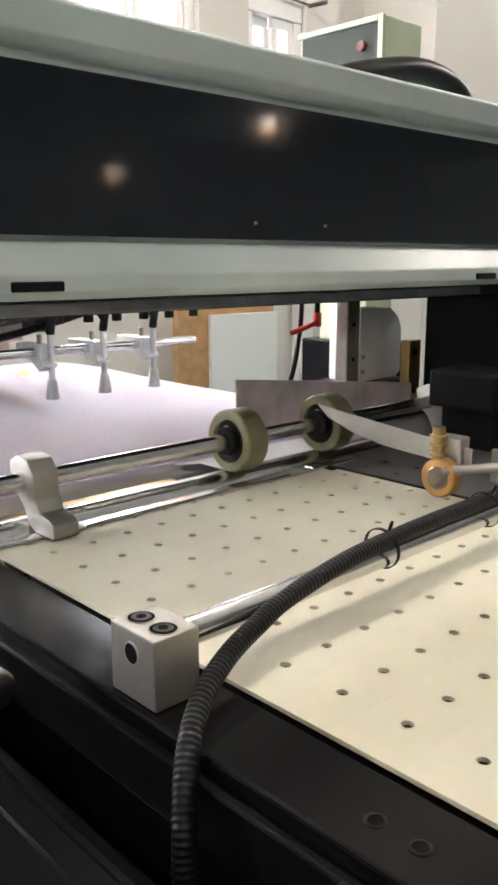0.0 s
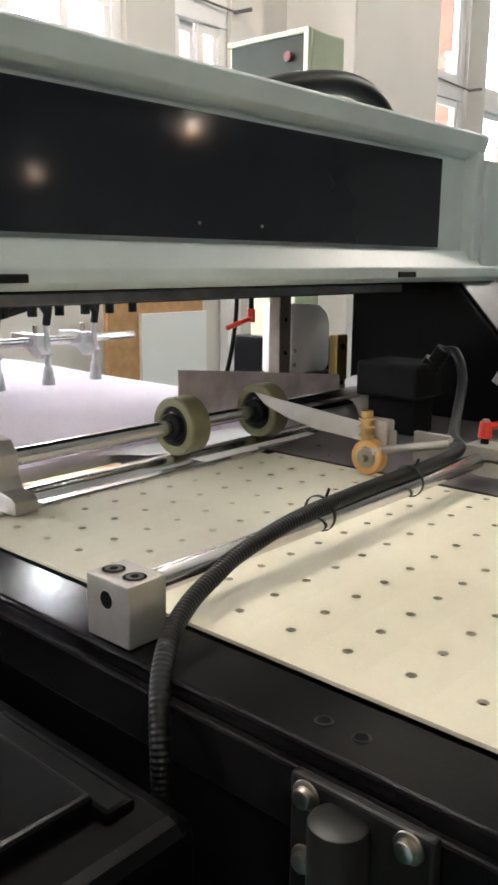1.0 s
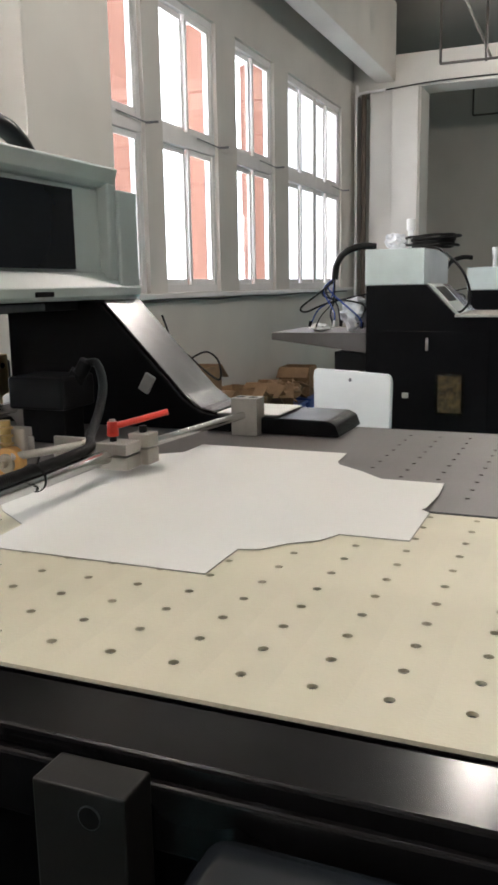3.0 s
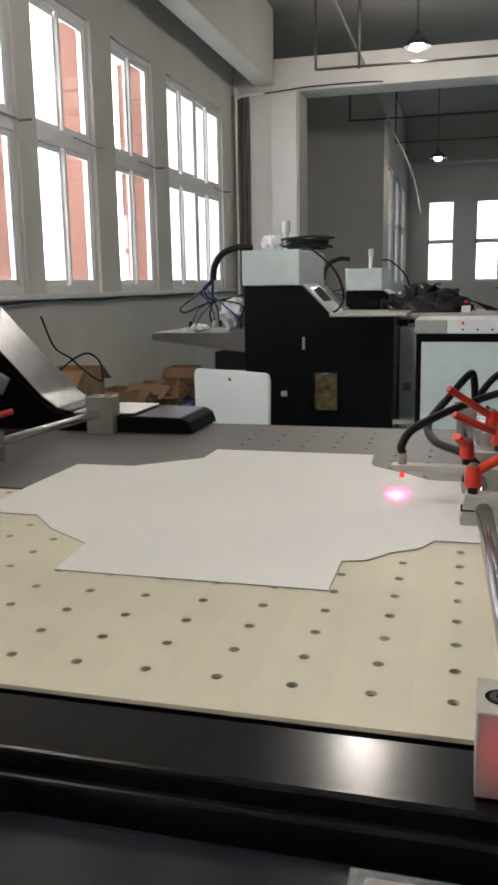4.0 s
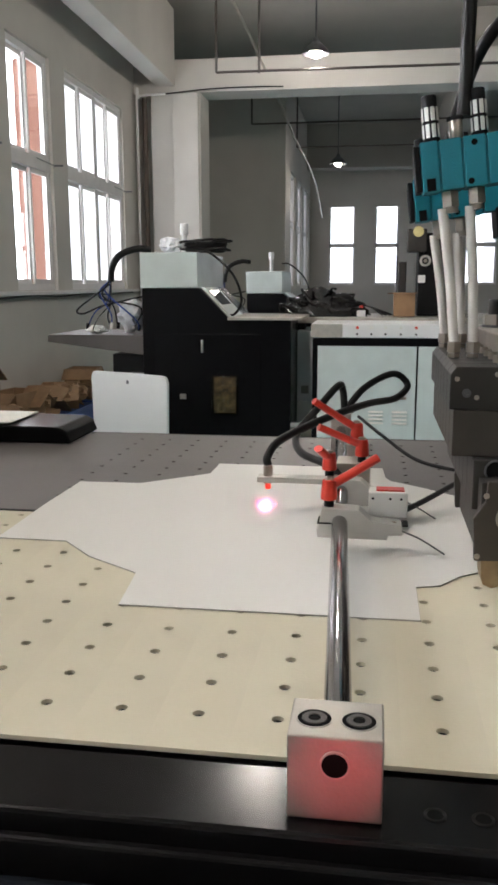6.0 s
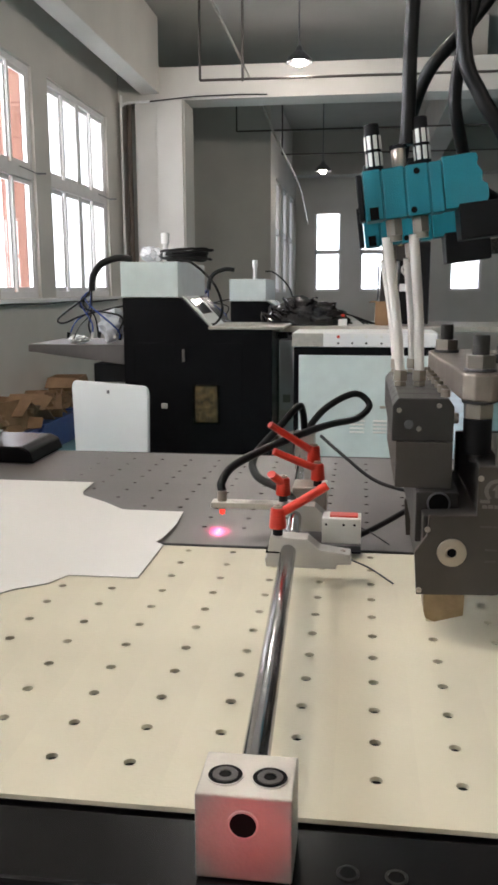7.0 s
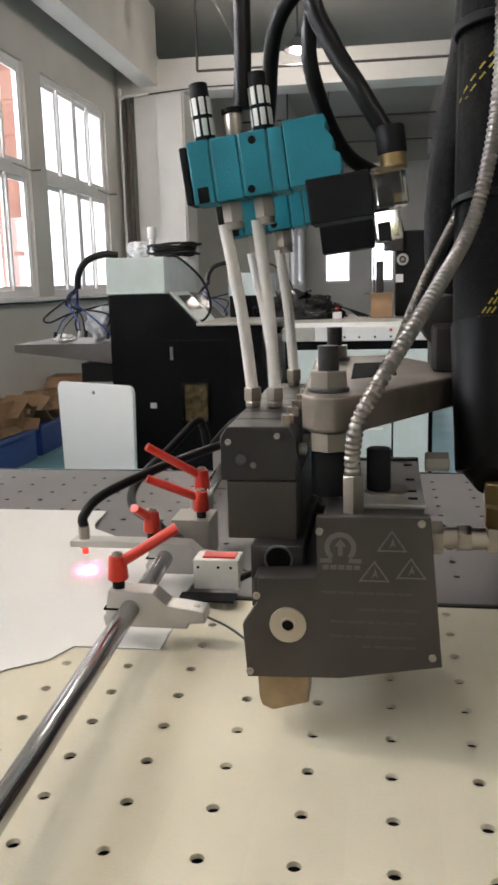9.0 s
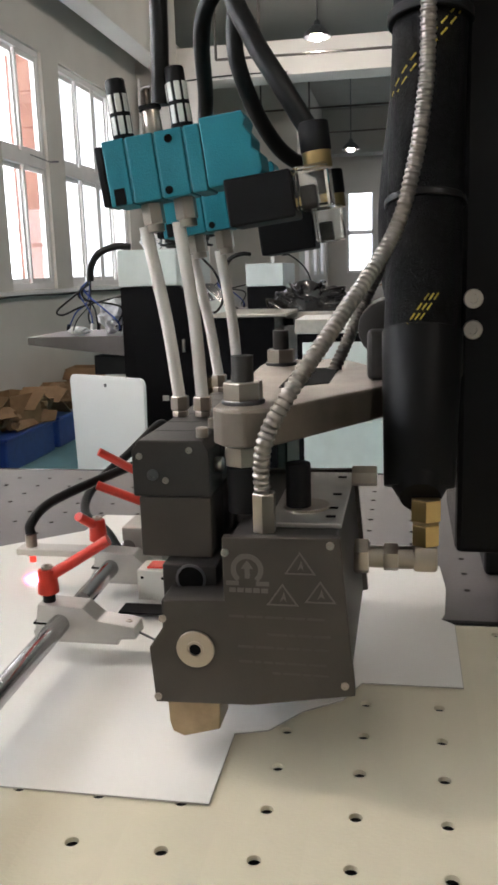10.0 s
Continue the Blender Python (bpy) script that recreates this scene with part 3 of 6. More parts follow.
def shaft_block(x, y0, z0=0.937, wide=0.040, tall=0.038, deep=0.034, group="shaft blocks", hole=True):
    b = thing("shaft_block", (x, y0 + deep / 2, z0), "bead-blasted aluminium shaft support block on the rail", "shaft support", group)
    body = box(x - wide / 2, x + wide / 2, y0, y0 + deep, z0, z0 + tall, 0.0009)
    part("body", body, "alu_dull", b)
    for dx in (-0.0095, 0.0095):
        bore = ring((x + dx, y0 + deep * 0.45, z0 + tall - 0.0002), (x + dx, y0 + deep * 0.45, z0 + tall + 0.0005), 0.0078, 0.0073)
        part("counterbore", bore, "alu_dull", b, smooth=True)
        # flat dark disc in place of the shaded depth of the bore
        part("bore", rod((x + dx, y0 + deep * 0.45, z0 + tall), (x + dx, y0 + deep * 0.45, z0 + tall + 0.0004), 0.0074), "hole", b)
        sc = ring((x + dx, y0 + deep * 0.45, z0 + tall), (x + dx, y0 + deep * 0.45, z0 + tall + 0.0009), 0.0054, 0.0028)
        part("screw", sc, "gun_dark", b, smooth=True)
    if hole:
        zc = z0 + tall * 0.68
        part("shaft_hole", rod((x, y0 - 0.0007, zc), (x, y0 + 0.002, zc), 0.0056, seg=24), "hole", b)
        part("hole_rim", ring((x, y0 - 0.0009, zc), (x, y0 + 0.001, zc), 0.0063, 0.0055), "alu", b, smooth=True)
    return b


shaft_block(-0.356, 0.264, wide=0.038, tall=0.0385, deep=0.029)
shaft_block(0.2255, 0.270, deep=0.032)
shaft_block(-0.318, 1.035, 0.9365, 0.040, 0.054, 0.03, hole=False)


def shaft(p, q, r, label, mat="steel"):
    s = rod(p, q, r, seg=28, bevel=0.0008)
    return solid("steel_shaft", s, mat, label, "shaft", "guide shafts", smooth=True)


shaft((-0.357, 0.297, 0.9625), (-0.360, 0.735, 0.9625), 0.0080, "polished steel shaft carrying a black hose")
shaft((-0.345, 0.80, 0.966), (-0.320, 1.034, 0.966), 0.0055, "polished steel shaft held by a far block")
shaft((0.2255, 0.297, 0.9635), (0.2125, 0.628, 0.9635), 0.0066, "polished steel shaft carrying sensor clamps", "chrome")
shaft((0.2125, 0.66, 0.9635), (0.196, 1.06, 0.9635), 0.0066, "polished steel shaft behind the sensor clamps", "chrome")
shaft_block(0.196, 1.06, 0.9365, 0.026, 0.05, 0.03, hole=False)

# ---- fittings below and before the rail ----


def bearing_bracket():
    b = thing("bearing_bracket", (-0.145, 0.25, 0.80), "dark steel bearing bracket bolted under the rail", "bracket")
    part("plate", box(-0.205, -0.131, 0.246, 0.2528, 0.80, 0.930, 0.002), "lug", b)
    part("boss", rod((-0.172, 0.238, 0.80), (-0.172, 0.238, 0.9245), 0.0135, seg=30, bevel=0.0012), "lug", b, smooth=True)
    for x, z in ((-0.195, 0.922), (-0.1425, 0.923), (-0.1425, 0.890), (-0.195, 0.889)):
        bolt = ring((x, 0.246, z), (x, 0.2445, z), 0.0072, 0.004)
        rod((x, 0.2455, z), (x, 0.2405, z), 0.0048, bolt, 20, bevel=0.001)
        part("bolt", bolt, "nickel", b, smooth=True)


bearing_bracket()


def stop_lug():
    b = thing("stop_lug", (-0.056, 0.24, 0.80), "grey machined stop lug fixed under the rail", "bracket")
    part("body", box(-0.0845, -0.0365, 0.229, 0.2525, 0.80, 0.934, 0.0012), "lug", b)
    part("bore", rod((-0.0545, 0.2283, 0.9215), (-0.0545, 0.232, 0.9215), 0.0052, seg=20), "hole", b)
    part("bore_rim", ring((-0.0545, 0.2284, 0.9215), (-0.0545, 0.2295, 0.9215), 0.0058, 0.0050), "dark_steel", b, smooth=True)


stop_lug()
pod = thing("side_housing", (-0.6, 0.06, 0.0), "black cast side housing with a raised lid beside the table", "machine housing")
part("body", box(-1.0, -0.236, -0.16, 0.222, 0.0, 0.905, 0.012, seg=3), "housing", pod)
part("lid", prism([(-0.99, -0.15), (-0.272, -0.15), (-0.272, 0.188), (-0.99, 0.188)], "z", 0.902, 0.916, 0.004, seg=3), "housing", pod)
part("lid_rim", box(-0.99, -0.262, 0.186, 0.204, 0.903, 0.911, 0.003), "housing", pod)
pod2 = thing("drive_housing", (0.1, 0.2, 0.0), "glossy black drive housing below the front rail", "machine housing")
part("body", box(-0.004, 1.0, 0.12, 0.2475, 0.0, 0.920, 0.012, seg=4), "gloss", pod2, smooth=True)
ctl = thing("control_plate", (0.3, 0.2, 0.9202), "pale metal control plate under clear film", "control plate")
part("plate", box(0.166, 0.46, 0.13, 0.2290, 0.9202, 0.9245, 0.0015), "bright_plate", ctl)
part("film", box(0.160, 0.47, 0.125, 0.2315, 0.9250, 0.9258, 0.0003), "fog", ctl, "wrinkled clear film")
for x in (0.176, 0.44):
    part("screw", screw((x, 0.2205, 0.9245), (0, 0, 1), 0.0042, 0.0012), "nickel", ctl, smooth=True)
part("groove", box(0.188, 0.43, 0.2135, 0.2155, 0.9243, 0.9249), "hole", ctl)
knob = thing("front_lever", (-0.45, 0.23, 0.92), "bright chromed lever end beside the rail", "lever")
part("lever", rod((-0.52, 0.21, 0.935), (-0.412, 0.218, 0.936), 0.011, seg=24, bevel=0.003), "nickel", knob, smooth=True)
for x in (-0.212, -0.190, 0.268, 0.288):
    h = ring((x, 0.281, 0.9358), (x, 0.281, 0.9368), 0.0048, 0.0036)
    o = solid("rail_bushing", h, "lug", "small steel bushing set in the black rail", "bushing", "rail bushings", smooth=True)
    part("bore", rod((x, 0.281, 0.9356), (x, 0.281, 0.9363), 0.0037), "hole", o)

# ---- gantry over the feeder ----
gantry = thing("gantry", (-0.7, 0.3, 0.0), "pale mint machine gantry with a long smoked black panel", "machine")
part("beam", box(-0.83, -0.574, -0.9, 1.163, 1.135, 1.300, 0.006), "mint", gantry)
part("top_lip", prism([(-0.86, 1.303), (-0.575, 1.297), (-0.566, 1.299), (-0.556, 1.305), (-0.550, 1.325), (-0.556, 1.329), (-0.86, 1.329)], "y", -0.9, 1.104, 0.0015), "mint", gantry)
part("bottom_lip", prism([(-0.60, 1.131), (-0.556, 1.131), (-0.550, 1.137), (-0.550, 1.149), (-0.569, 1.172), (-0.60, 1.172)], "y", -0.9, 1.163, 0.0015), "mint", gantry)
part("end_cap", box(-0.83, -0.5515, 1.1055, 1.1625, 1.1502, 1.2965, 0.003), "mint", gantry, "pale mint end cap")
part("end_lip", box(-0.60, -0.555, 1.082, 1.104, 1.16, 1.305, 0.004), "mint", gantry)
part("front_panel", box(-0.575, -0.5655, -0.9, 1.003, 1.176, 1.289, 0.001), "panel", gantry, "smoked black front panel")
part("under_rail", box(-0.80, -0.60, -0.9, 1.13, 1.116, 1.134, 0.002), "black_matt", gantry)
part("slot_strip", box(-0.60, -0.586, -0.9, 0.95, 1.118, 1.128, 0.001), "dark_steel", gantry)
for y in (0.33, 0.90):
    part("foot_pad", box(-0.5505, -0.5475, y - 0.02, y + 0.02, 1.1375, 1.1445, 0.001), "black_matt", gantry)
for y, z in ((0.55, 1.19), (0.64, 1.19)):
    part("panel_screw", rod((-0.5655, y, z), (-0.564, y, z), 0.0015, seg=10), "nickel", gantry)
CHEEK = [(-0.735, 1.128), (-0.562, 1.128), (-0.424, 0.984), (-0.398, 0.966), (-0.375, 0.962), (-0.200, 0.960), (-0.188, 0.954), (-0.182, 0.937), (-0.735, 0.937)]
part("cheek", prism(CHEEK, "y", 1.052, 1.172, 0.003), "black", gantry, "black side cheek with a sloped nose")
SL = [(-0.560, 1.1285), (-0.424, 0.9865), (-0.398, 0.9685), (-0.376, 0.9640), (-0.376, 0.9665), (-0.397, 0.9705), (-0.4225, 0.9885), (-0.5585, 1.1305)]
# lighter than the black cheek: window sheen is put into this face's colour
part("slope_cover", prism(SL, "y", 1.060, 1.168), material("sheen_grey_cover", (0.22, 0.22, 0.225), 0.26, metal=0.9, vary=0.1, scale=30, bump=0.03), gantry, "satin metal cover on the sloped nose, lightened for its sheen")
part("shelf_lid", box(-0.372, -0.275, 1.062, 1.166, 0.9622, 0.9645, 0.0008), "off_white", gantry, "pale lid on the nose shelf")
part("cheek_base", box(-0.735, -0.19, 1.172, 1.30, 0.0, 0.90, 0.004), "black", gantry)
part("side_catch", turn_mesh(box(-0.009, 0.009, 1.044, 1.0515, -0.0145, 0.0145, 0.002), Matrix.Translation((-0.481, 0, 1.006)) @ Matrix.Rotation(radians(30), 4, "Y")), "alu_dull", gantry, "small bright catch")
part("far_post", box(-1.0, -0.86, -0.9, -0.7, 0.0, 1.135, 0.004), "black", gantry)
part("base", box(-1.75, -0.985, 1.16, 1.30, 0.0, 0.70, 0.004), "black", gantry)
cab = thing("control_cabinet", (-1.12, 1.35, 1.326), "pale green control cabinet with a dark tinted front", "control cabinet")
part("body", box(-1.225, -1.018, 1.302, 1.408, 1.40, 1.582, 0.004), "green_box", cab)
part("front", box(-1.216, -1.030, 1.296, 1.3025, 1.405, 1.572, 0.001), "tinted", cab, "dark tinted display front")
part("frame_strip", box(-1.030, -1.018, 1.292, 1.302, 1.40, 1.582, 0.002), "green_box", cab)
part("top_strip", box(-1.225, -1.030, 1.292, 1.302, 1.572, 1.582, 0.002), "green_box", cab)
part("switch", rod((-1.065, 1.296, 1.535), (-1.065, 1.287, 1.535), 0.009, seg=20), material("dark_red_switch", (0.13, 0.015, 0.015), 0.4), cab, "dark red switch", smooth=True)
for k in range(2):
    for n in range(5):
        part("label_bar", box(-1.092 + 0.011 * n, -1.085 + 0.011 * n, 1.2953, 1.2965, 1.492 + 0.012 * k, 1.496 + 0.012 * k), "off_white", cab)
part("stand", box(-1.18, -1.06, 1.32, 1.40, 1.0, 1.40, 0.003), "green_box", cab)
part("stand_foot", box(-1.22, -1.02, 1.31, 1.41, 0.0, 1.0, 0.003), "black", cab)
arc = hose([(-0.75, 0.70, 1.325), (-0.75, 0.80, 1.352), (-0.75, 0.90, 1.385), (-0.75, 1.02, 1.408), (-0.75, 1.105, 1.400), (-0.75, 1.155, 1.362), (-0.75, 1.165, 1.31), (-0.75, 1.168, 1.24)], 0.0165, seg=20)
solid("cable_conduit", arc, "rubber", "thick black corrugated conduit arching over the beam", "hose", smooth=True)

# ---- feeder seen under the gantry ----


def outline_sheet(points, z0, z1):
    return prism(points, "z", z0, z1)


BLANK = [(0, 0.484), (0, 0.546), (0.018, 0.552), (0.034, 0.574), (0.056, 0.590), (0.066, 0.612), (0.126, 0.613), (0.126, 0.704), (0.117, 0.712), (0.120, 0.722),
         (0.123, 0.772), (0.120, 0.822), (0.052, 0.823), (0.024, 0.851), (-0.012, 0.880), (-0.018, 0.895), (-0.021, 0.945), (-0.221, 0.945), (-0.222, 0.890),
         (-0.29, 0.832), (-0.36, 0.830), (-0.362, 0.725), (-0.36, 0.618), (-0.296, 0.617), (-0.262, 0.580), (-0.235, 0.562), (-0.213, 0.547), (-0.207, 0.483)]


def blank_sheet(c, z, label):
    s = thing("box_blank", (c, 0.7, z), label, "cardboard blank", "box blanks")
    pts = [(c + x, y) for x, y in BLANK]
    part("board", prism(pts, "z", z + 0.0004, z + 0.0010), "edge", s)
    inner = [(c + x * 0.9985 - 0.0002, 0.7 + (y - 0.7) * 0.9985) for x, y in BLANK]
    part("liner", prism(inner, "z", z + 0.0010, z + 0.0013), "paper", s, "smooth white liner")
    return s


STOP, MOVE = 0.109, 0.856
blank_out = blank_sheet(STOP + 0.03, TOP, "white die-cut cardboard blank leaving on the belt")
blank_mid = blank_sheet(STOP - MOVE, TOP, "white die-cut cardboard blank carried along the belt")
blank_next = blank_sheet(STOP - MOVE, TOP, "white die-cut cardboard blank fed after the first")


def sheet_pile():
    p = thing("sheet_pile", (-1.15, 0.55, 0.60), "pile of sheets in the feeder with a lilac cast in their colour", "paper pile")
    for k in range(26):
        z = 0.72 + 0.0085 * k
        dx, dy = random.uniform(-0.003, 0.003), random.uniform(-0.003, 0.003)
        part("sheet", box(-1.62 + dx, -0.735 + dx, 0.16 + dy, 0.875 + dy, z, z + 0.0082), "lilac" if k % 2 else "paper", p)
    bm = bmesh.new()
    nx, ny = 28, 26
    def height(u, v):
        return 0.945 + 0.036 * math.sin(math.pi * min(1, max(0, (u + 0.02)))) ** 0.8 * (0.75 + 0.25 * math.cos((v - 0.55) * 5)) + 0.004 * math.sin(u * 9 + v * 6)
    grid = [[bm.verts.new((-1.62 + 0.885 * i / nx, 0.16 + 0.72 * j / ny, height(i / nx, j / ny))) for j in range(ny + 1)] for i in range(nx + 1)]
    for i in range(nx):
        for j in range(ny):
            bm.faces.new((grid[i][j], grid[i + 1][j], grid[i + 1][j + 1], grid[i][j + 1]))
    bmesh.ops.solidify(bm, geom=bm.faces[:], thickness=0.001)
    part("top_sheet", bm, "lilac", p, "curling lilac top sheet", smooth=True)
    part("lift_table", box(-1.64, -0.72, 0.14, 0.90, 0.60, 0.72, 0.004), "black_matt", p)
    return p


sheet_pile()
feed = thing("feed_frame", (-0.8, 0.5, 0.0), "black feeder frame between pile and belt", "machine frame")
part("cross_member", box(-0.725, -0.676, 0.20, 0.71, 0.86, 0.918, 0.003), "black_matt", feed)
part("brass_strip", box(-0.705, -0.682, 0.36, 0.56, 0.9185, 0.934, 0.002), "brass", feed, "polished brass strip")
part("side_frame", box(-1.7, -0.62, 0.10, 0.135, 0.0, 0.90, 0.004), "black", feed)
part("lower_frame", box(-0.985, -0.60, 0.315, 1.15, 0.0, 0.84, 0.004), "black_matt", feed)
shaft((-0.6540, 0.20, 0.9290), (-0.6540, 0.860, 0.9290), 0.0170, "broad polished feed roller at the belt end")
for y0, y1 in ((0.20, 0.392), (0.402, 0.655), (0.690, 0.765)):
    part("steel_lip", prism([(-0.6345, 0.926), (-0.6345, 0.9362), (-0.6320, 0.9380), (-0.6200, 0.9380), (-0.6175, 0.9368), (-0.6175, 0.926)], "y", y0, y1, 0.0008), "steel", feed, "polished steel lip at the belt end")
for y0 in (0.3925, 0.6555):
    part("lip_joint", box(-0.634, -0.618, y0, y0 + (0.009 if y0 < 0.5 else 0.034), 0.926, 0.9372, 0.001), "alu_dull", feed)
part("lip_bed", box(-0.6345, -0.6175, 0.20, 0.765, 0.90, 0.9258), "black_matt", feed)
wheels = thing("wheel_shaft", (-0.648, 0.5, 0.945), "polished steel shaft with olive press wheels over the fed sheets", "wheel shaft")
part("shaft", rod((-0.648, 0.10, 0.978), (-0.648, 0.955, 0.978), 0.0085, seg=28, bevel=0.0008), "steel", wheels, smooth=True)


def press_wheel(y):
    w = part("press_wheel", ring((-0.648, y - 0.014, 0.978), (-0.648, y + 0.014, 0.978), 0.0325, 0.0225, seg=40), "pu", wheels, "olive polyurethane press wheel", smooth=True)
    part("hub", ring((-0.648, y - 0.012, 0.978), (-0.648, y + 0.012, 0.978), 0.0225, 0.0155, seg=32), "rubber", w, smooth=True)
    part("collar", ring((-0.648, y - 0.019, 0.978), (-0.648, y + 0.010, 0.978), 0.0155, 0.0086, seg=28), "rubber", w, smooth=True)
    part("set_screw", rod((-0.648, y - 0.016, 0.992), (-0.648, y - 0.016, 0.9945), 0.002, seg=8), "nickel", w)


press_wheel(0.605)
press_wheel(0.742)


def s_bracket(y, name_label):
    b = thing("shaft_bracket", (-0.635, y, 0.938), name_label, "bracket", "shaft brackets")
    pts = [(-0.668, 0.993), (-0.655, 1.000), (-0.638, 0.998), (-0.628, 0.986), (-0.628, 0.966), (-0.621, 0.956), (-0.606, 0.954), (-0.600, 0.950), (-0.600, 0.938),
           (-0.630, 0.938), (-0.642, 0.944), (-0.648, 0.957), (-0.655, 0.964), (-0.668, 0.966)]
    part("casting", prism(pts, "y", y - 0.012, y + 0.012, 0.0015), "alu_dull", b, smooth=True)


s_bracket(0.372, "cast aluminium shaft bracket over the feed roller")
s_bracket(0.955, "cast aluminium shaft bracket at the shaft's far end")
guide = prism([(0.66, 1.028), (0.72, 1.022), (0.99, 0.992), (0.99, 0.955), (0.66, 0.955)], "x", -0.712, -0.7105)
solid("guide_plate", guide, "mirror_plate", "thin steel guide plate beside the pile, coloured with its pinkish reflection", "guide plate")
def nip_roller():
    r = thing("nip_roller", (-0.462, 0.70, 0.938), "amber roller on a brass swivel pin beside a grey guide blade", "roller")
    part("guide_blade", prism([(-0.635, 1.004), (-0.60, 1.000), (-0.44, 0.985), (-0.44, 0.966), (-0.54, 0.972), (-0.585, 0.980), (-0.62, 0.992)], "y", 0.712, 0.7135), "alu_dull", r, "tapered grey sheet-metal blade")
    part("tyre", ring((-0.462, 0.690, 0.957), (-0.462, 0.704, 0.957), 0.0185, 0.0115, seg=36), "amber", r, smooth=True)
    part("bearing", ring((-0.462, 0.688, 0.957), (-0.462, 0.705, 0.957), 0.0115, 0.004, seg=28), "nickel", r, smooth=True)
    part("axle", rod((-0.462, 0.680, 0.957), (-0.462, 0.712, 0.957), 0.0042), "nickel", r, smooth=True)
    pin = rod((-0.470, 0.702, 0.972), (-0.470, 0.702, 1.004), 0.0062)
    for z in (0.976, 0.985, 0.994):
        ring((-0.470, 0.702, z), (-0.470, 0.702, z + 0.003), 0.0088, 0.006, pin)
    part("swivel_pin", pin, "brass", r, smooth=True)
    part("yoke", box(-0.478, -0.448, 0.706, 0.722, 0.965, 0.995, 0.002), "alu_dull", r)
    part("arm", rod((-0.455, 0.690, 0.965), (-0.398, 0.745, 0.972), 0.0046), "alu_dull", r, smooth=True)
    part("arm_nut", hexnut((-0.398, 0.745, 0.972), (-0.391, 0.751, 0.973), 0.006), "nickel", r)
    part("plate", box(-0.445, -0.392, 0.756, 0.762, 0.945, 0.978, 0.001), "alu_dull", r)


nip_roller()


def lever(parent, base, tip, r=0.0072):
    """A red clamp lever: a hub on a black stud, a drooping arm and a steel cap screw."""
    b, t = Vector(base), Vector(tip)
    part("stud", rod(b, b + Vector((0, 0, 0.008)), 0.0042), "black_matt", parent, smooth=True)
    hub = rod(b + Vector((0, 0, 0.006)), b + Vector((0, 0, 0.023)), r, None, 20, r * 0.82, 0.0012)
    part("lever_hub", hub, "red", parent, "red plastic clamp lever", smooth=True)
    mid = b.lerp(t, 0.4) + Vector((0, 0, 0.010))
    arm = bmesh.new()
    line = spline([b + Vector((0, 0, 0.017)), mid, t], 6)
    rows = []
    for i, c in enumerate(line):
        way = (line[min(i + 1, len(line) - 1)] - line[max(0, i - 1)]).normalized()
        side = way.cross(Vector((0, 0, 1))).normalized()
        up = side.cross(way)
        f = i / (len(line) - 1)
        ww, hh = r * (0.62 + 0.12 * f), r * (0.55 - 0.05 * f)
        rows.append([arm.verts.new(c + side * ww * math.cos(k * math.pi / 6) + up * hh * math.sin(k * math.pi / 6)) for k in range(12)])
    for p, q in zip(rows, rows[1:]):
        for k in range(12):
            arm.faces.new((p[k], p[(k + 1) % 12], q[(k + 1) % 12], q[k]))
    arm.faces.new(rows[0][::-1]), arm.faces.new(rows[-1])
    bmesh.ops.recalc_face_normals(arm, faces=arm.faces)
    part("lever_arm", arm, "red", parent, "red plastic clamp lever", smooth=True)
    part("cap_screw", screw(b + Vector((0, 0, 0.023)), (0, 0, 1), 0.0038, 0.0022), "nickel", parent, smooth=True)


cl = thing("rod_clamp", (-0.36, 0.76, 0.945), "aluminium rod clamp with a red lever", "clamp", "rod clamps")
part("lower_jaw", box(-0.378, -0.338, 0.742, 0.775, 0.946, 0.961, 0.001), "alu_dull", cl)
part("upper_jaw", box(-0.378, -0.338, 0.742, 0.775, 0.963, 0.976, 0.001), "alu_dull", cl)
lever(cl, (-0.364, 0.758, 0.976), (-0.315, 0.80, 1.006))
cl2 = thing("rod_clamp", (-0.34, 0.80, 0.945), "small aluminium rod clamp with a black bolt", "clamp", "rod clamps")
part("lower_jaw", box(-0.356, -0.330, 0.778, 0.803, 0.946, 0.964, 0.001), "alu_dull", cl2)
part("upper_jaw", box(-0.356, -0.330, 0.778, 0.803, 0.966, 0.982, 0.001), "alu_dull", cl2)
part("bolt", rod((-0.343, 0.79, 0.982), (-0.343, 0.79, 0.990), 0.0048, bevel=0.0008), "black_matt", cl2, smooth=True)
mot = thing("drive_motor", (-0.56, 0.95, 0.96), "black motor block with a cable gland", "motor")
part("body", box(-0.610, -0.520, 0.885, 0.965, 0.985, 1.030, 0.004), "black_matt", mot)
part("gland", rod((-0.522, 0.93, 1.028), (-0.508, 0.93, 1.050), 0.010, bevel=0.002), "black_matt", mot, smooth=True)
part("gland_nut", hexnut((-0.530, 0.93, 1.022), (-0.522, 0.93, 1.034), 0.013), "black_matt", mot)
part("foot", box(-0.60, -0.53, 0.90, 0.95, 0.9365, 0.985, 0.003), "black_matt", mot)
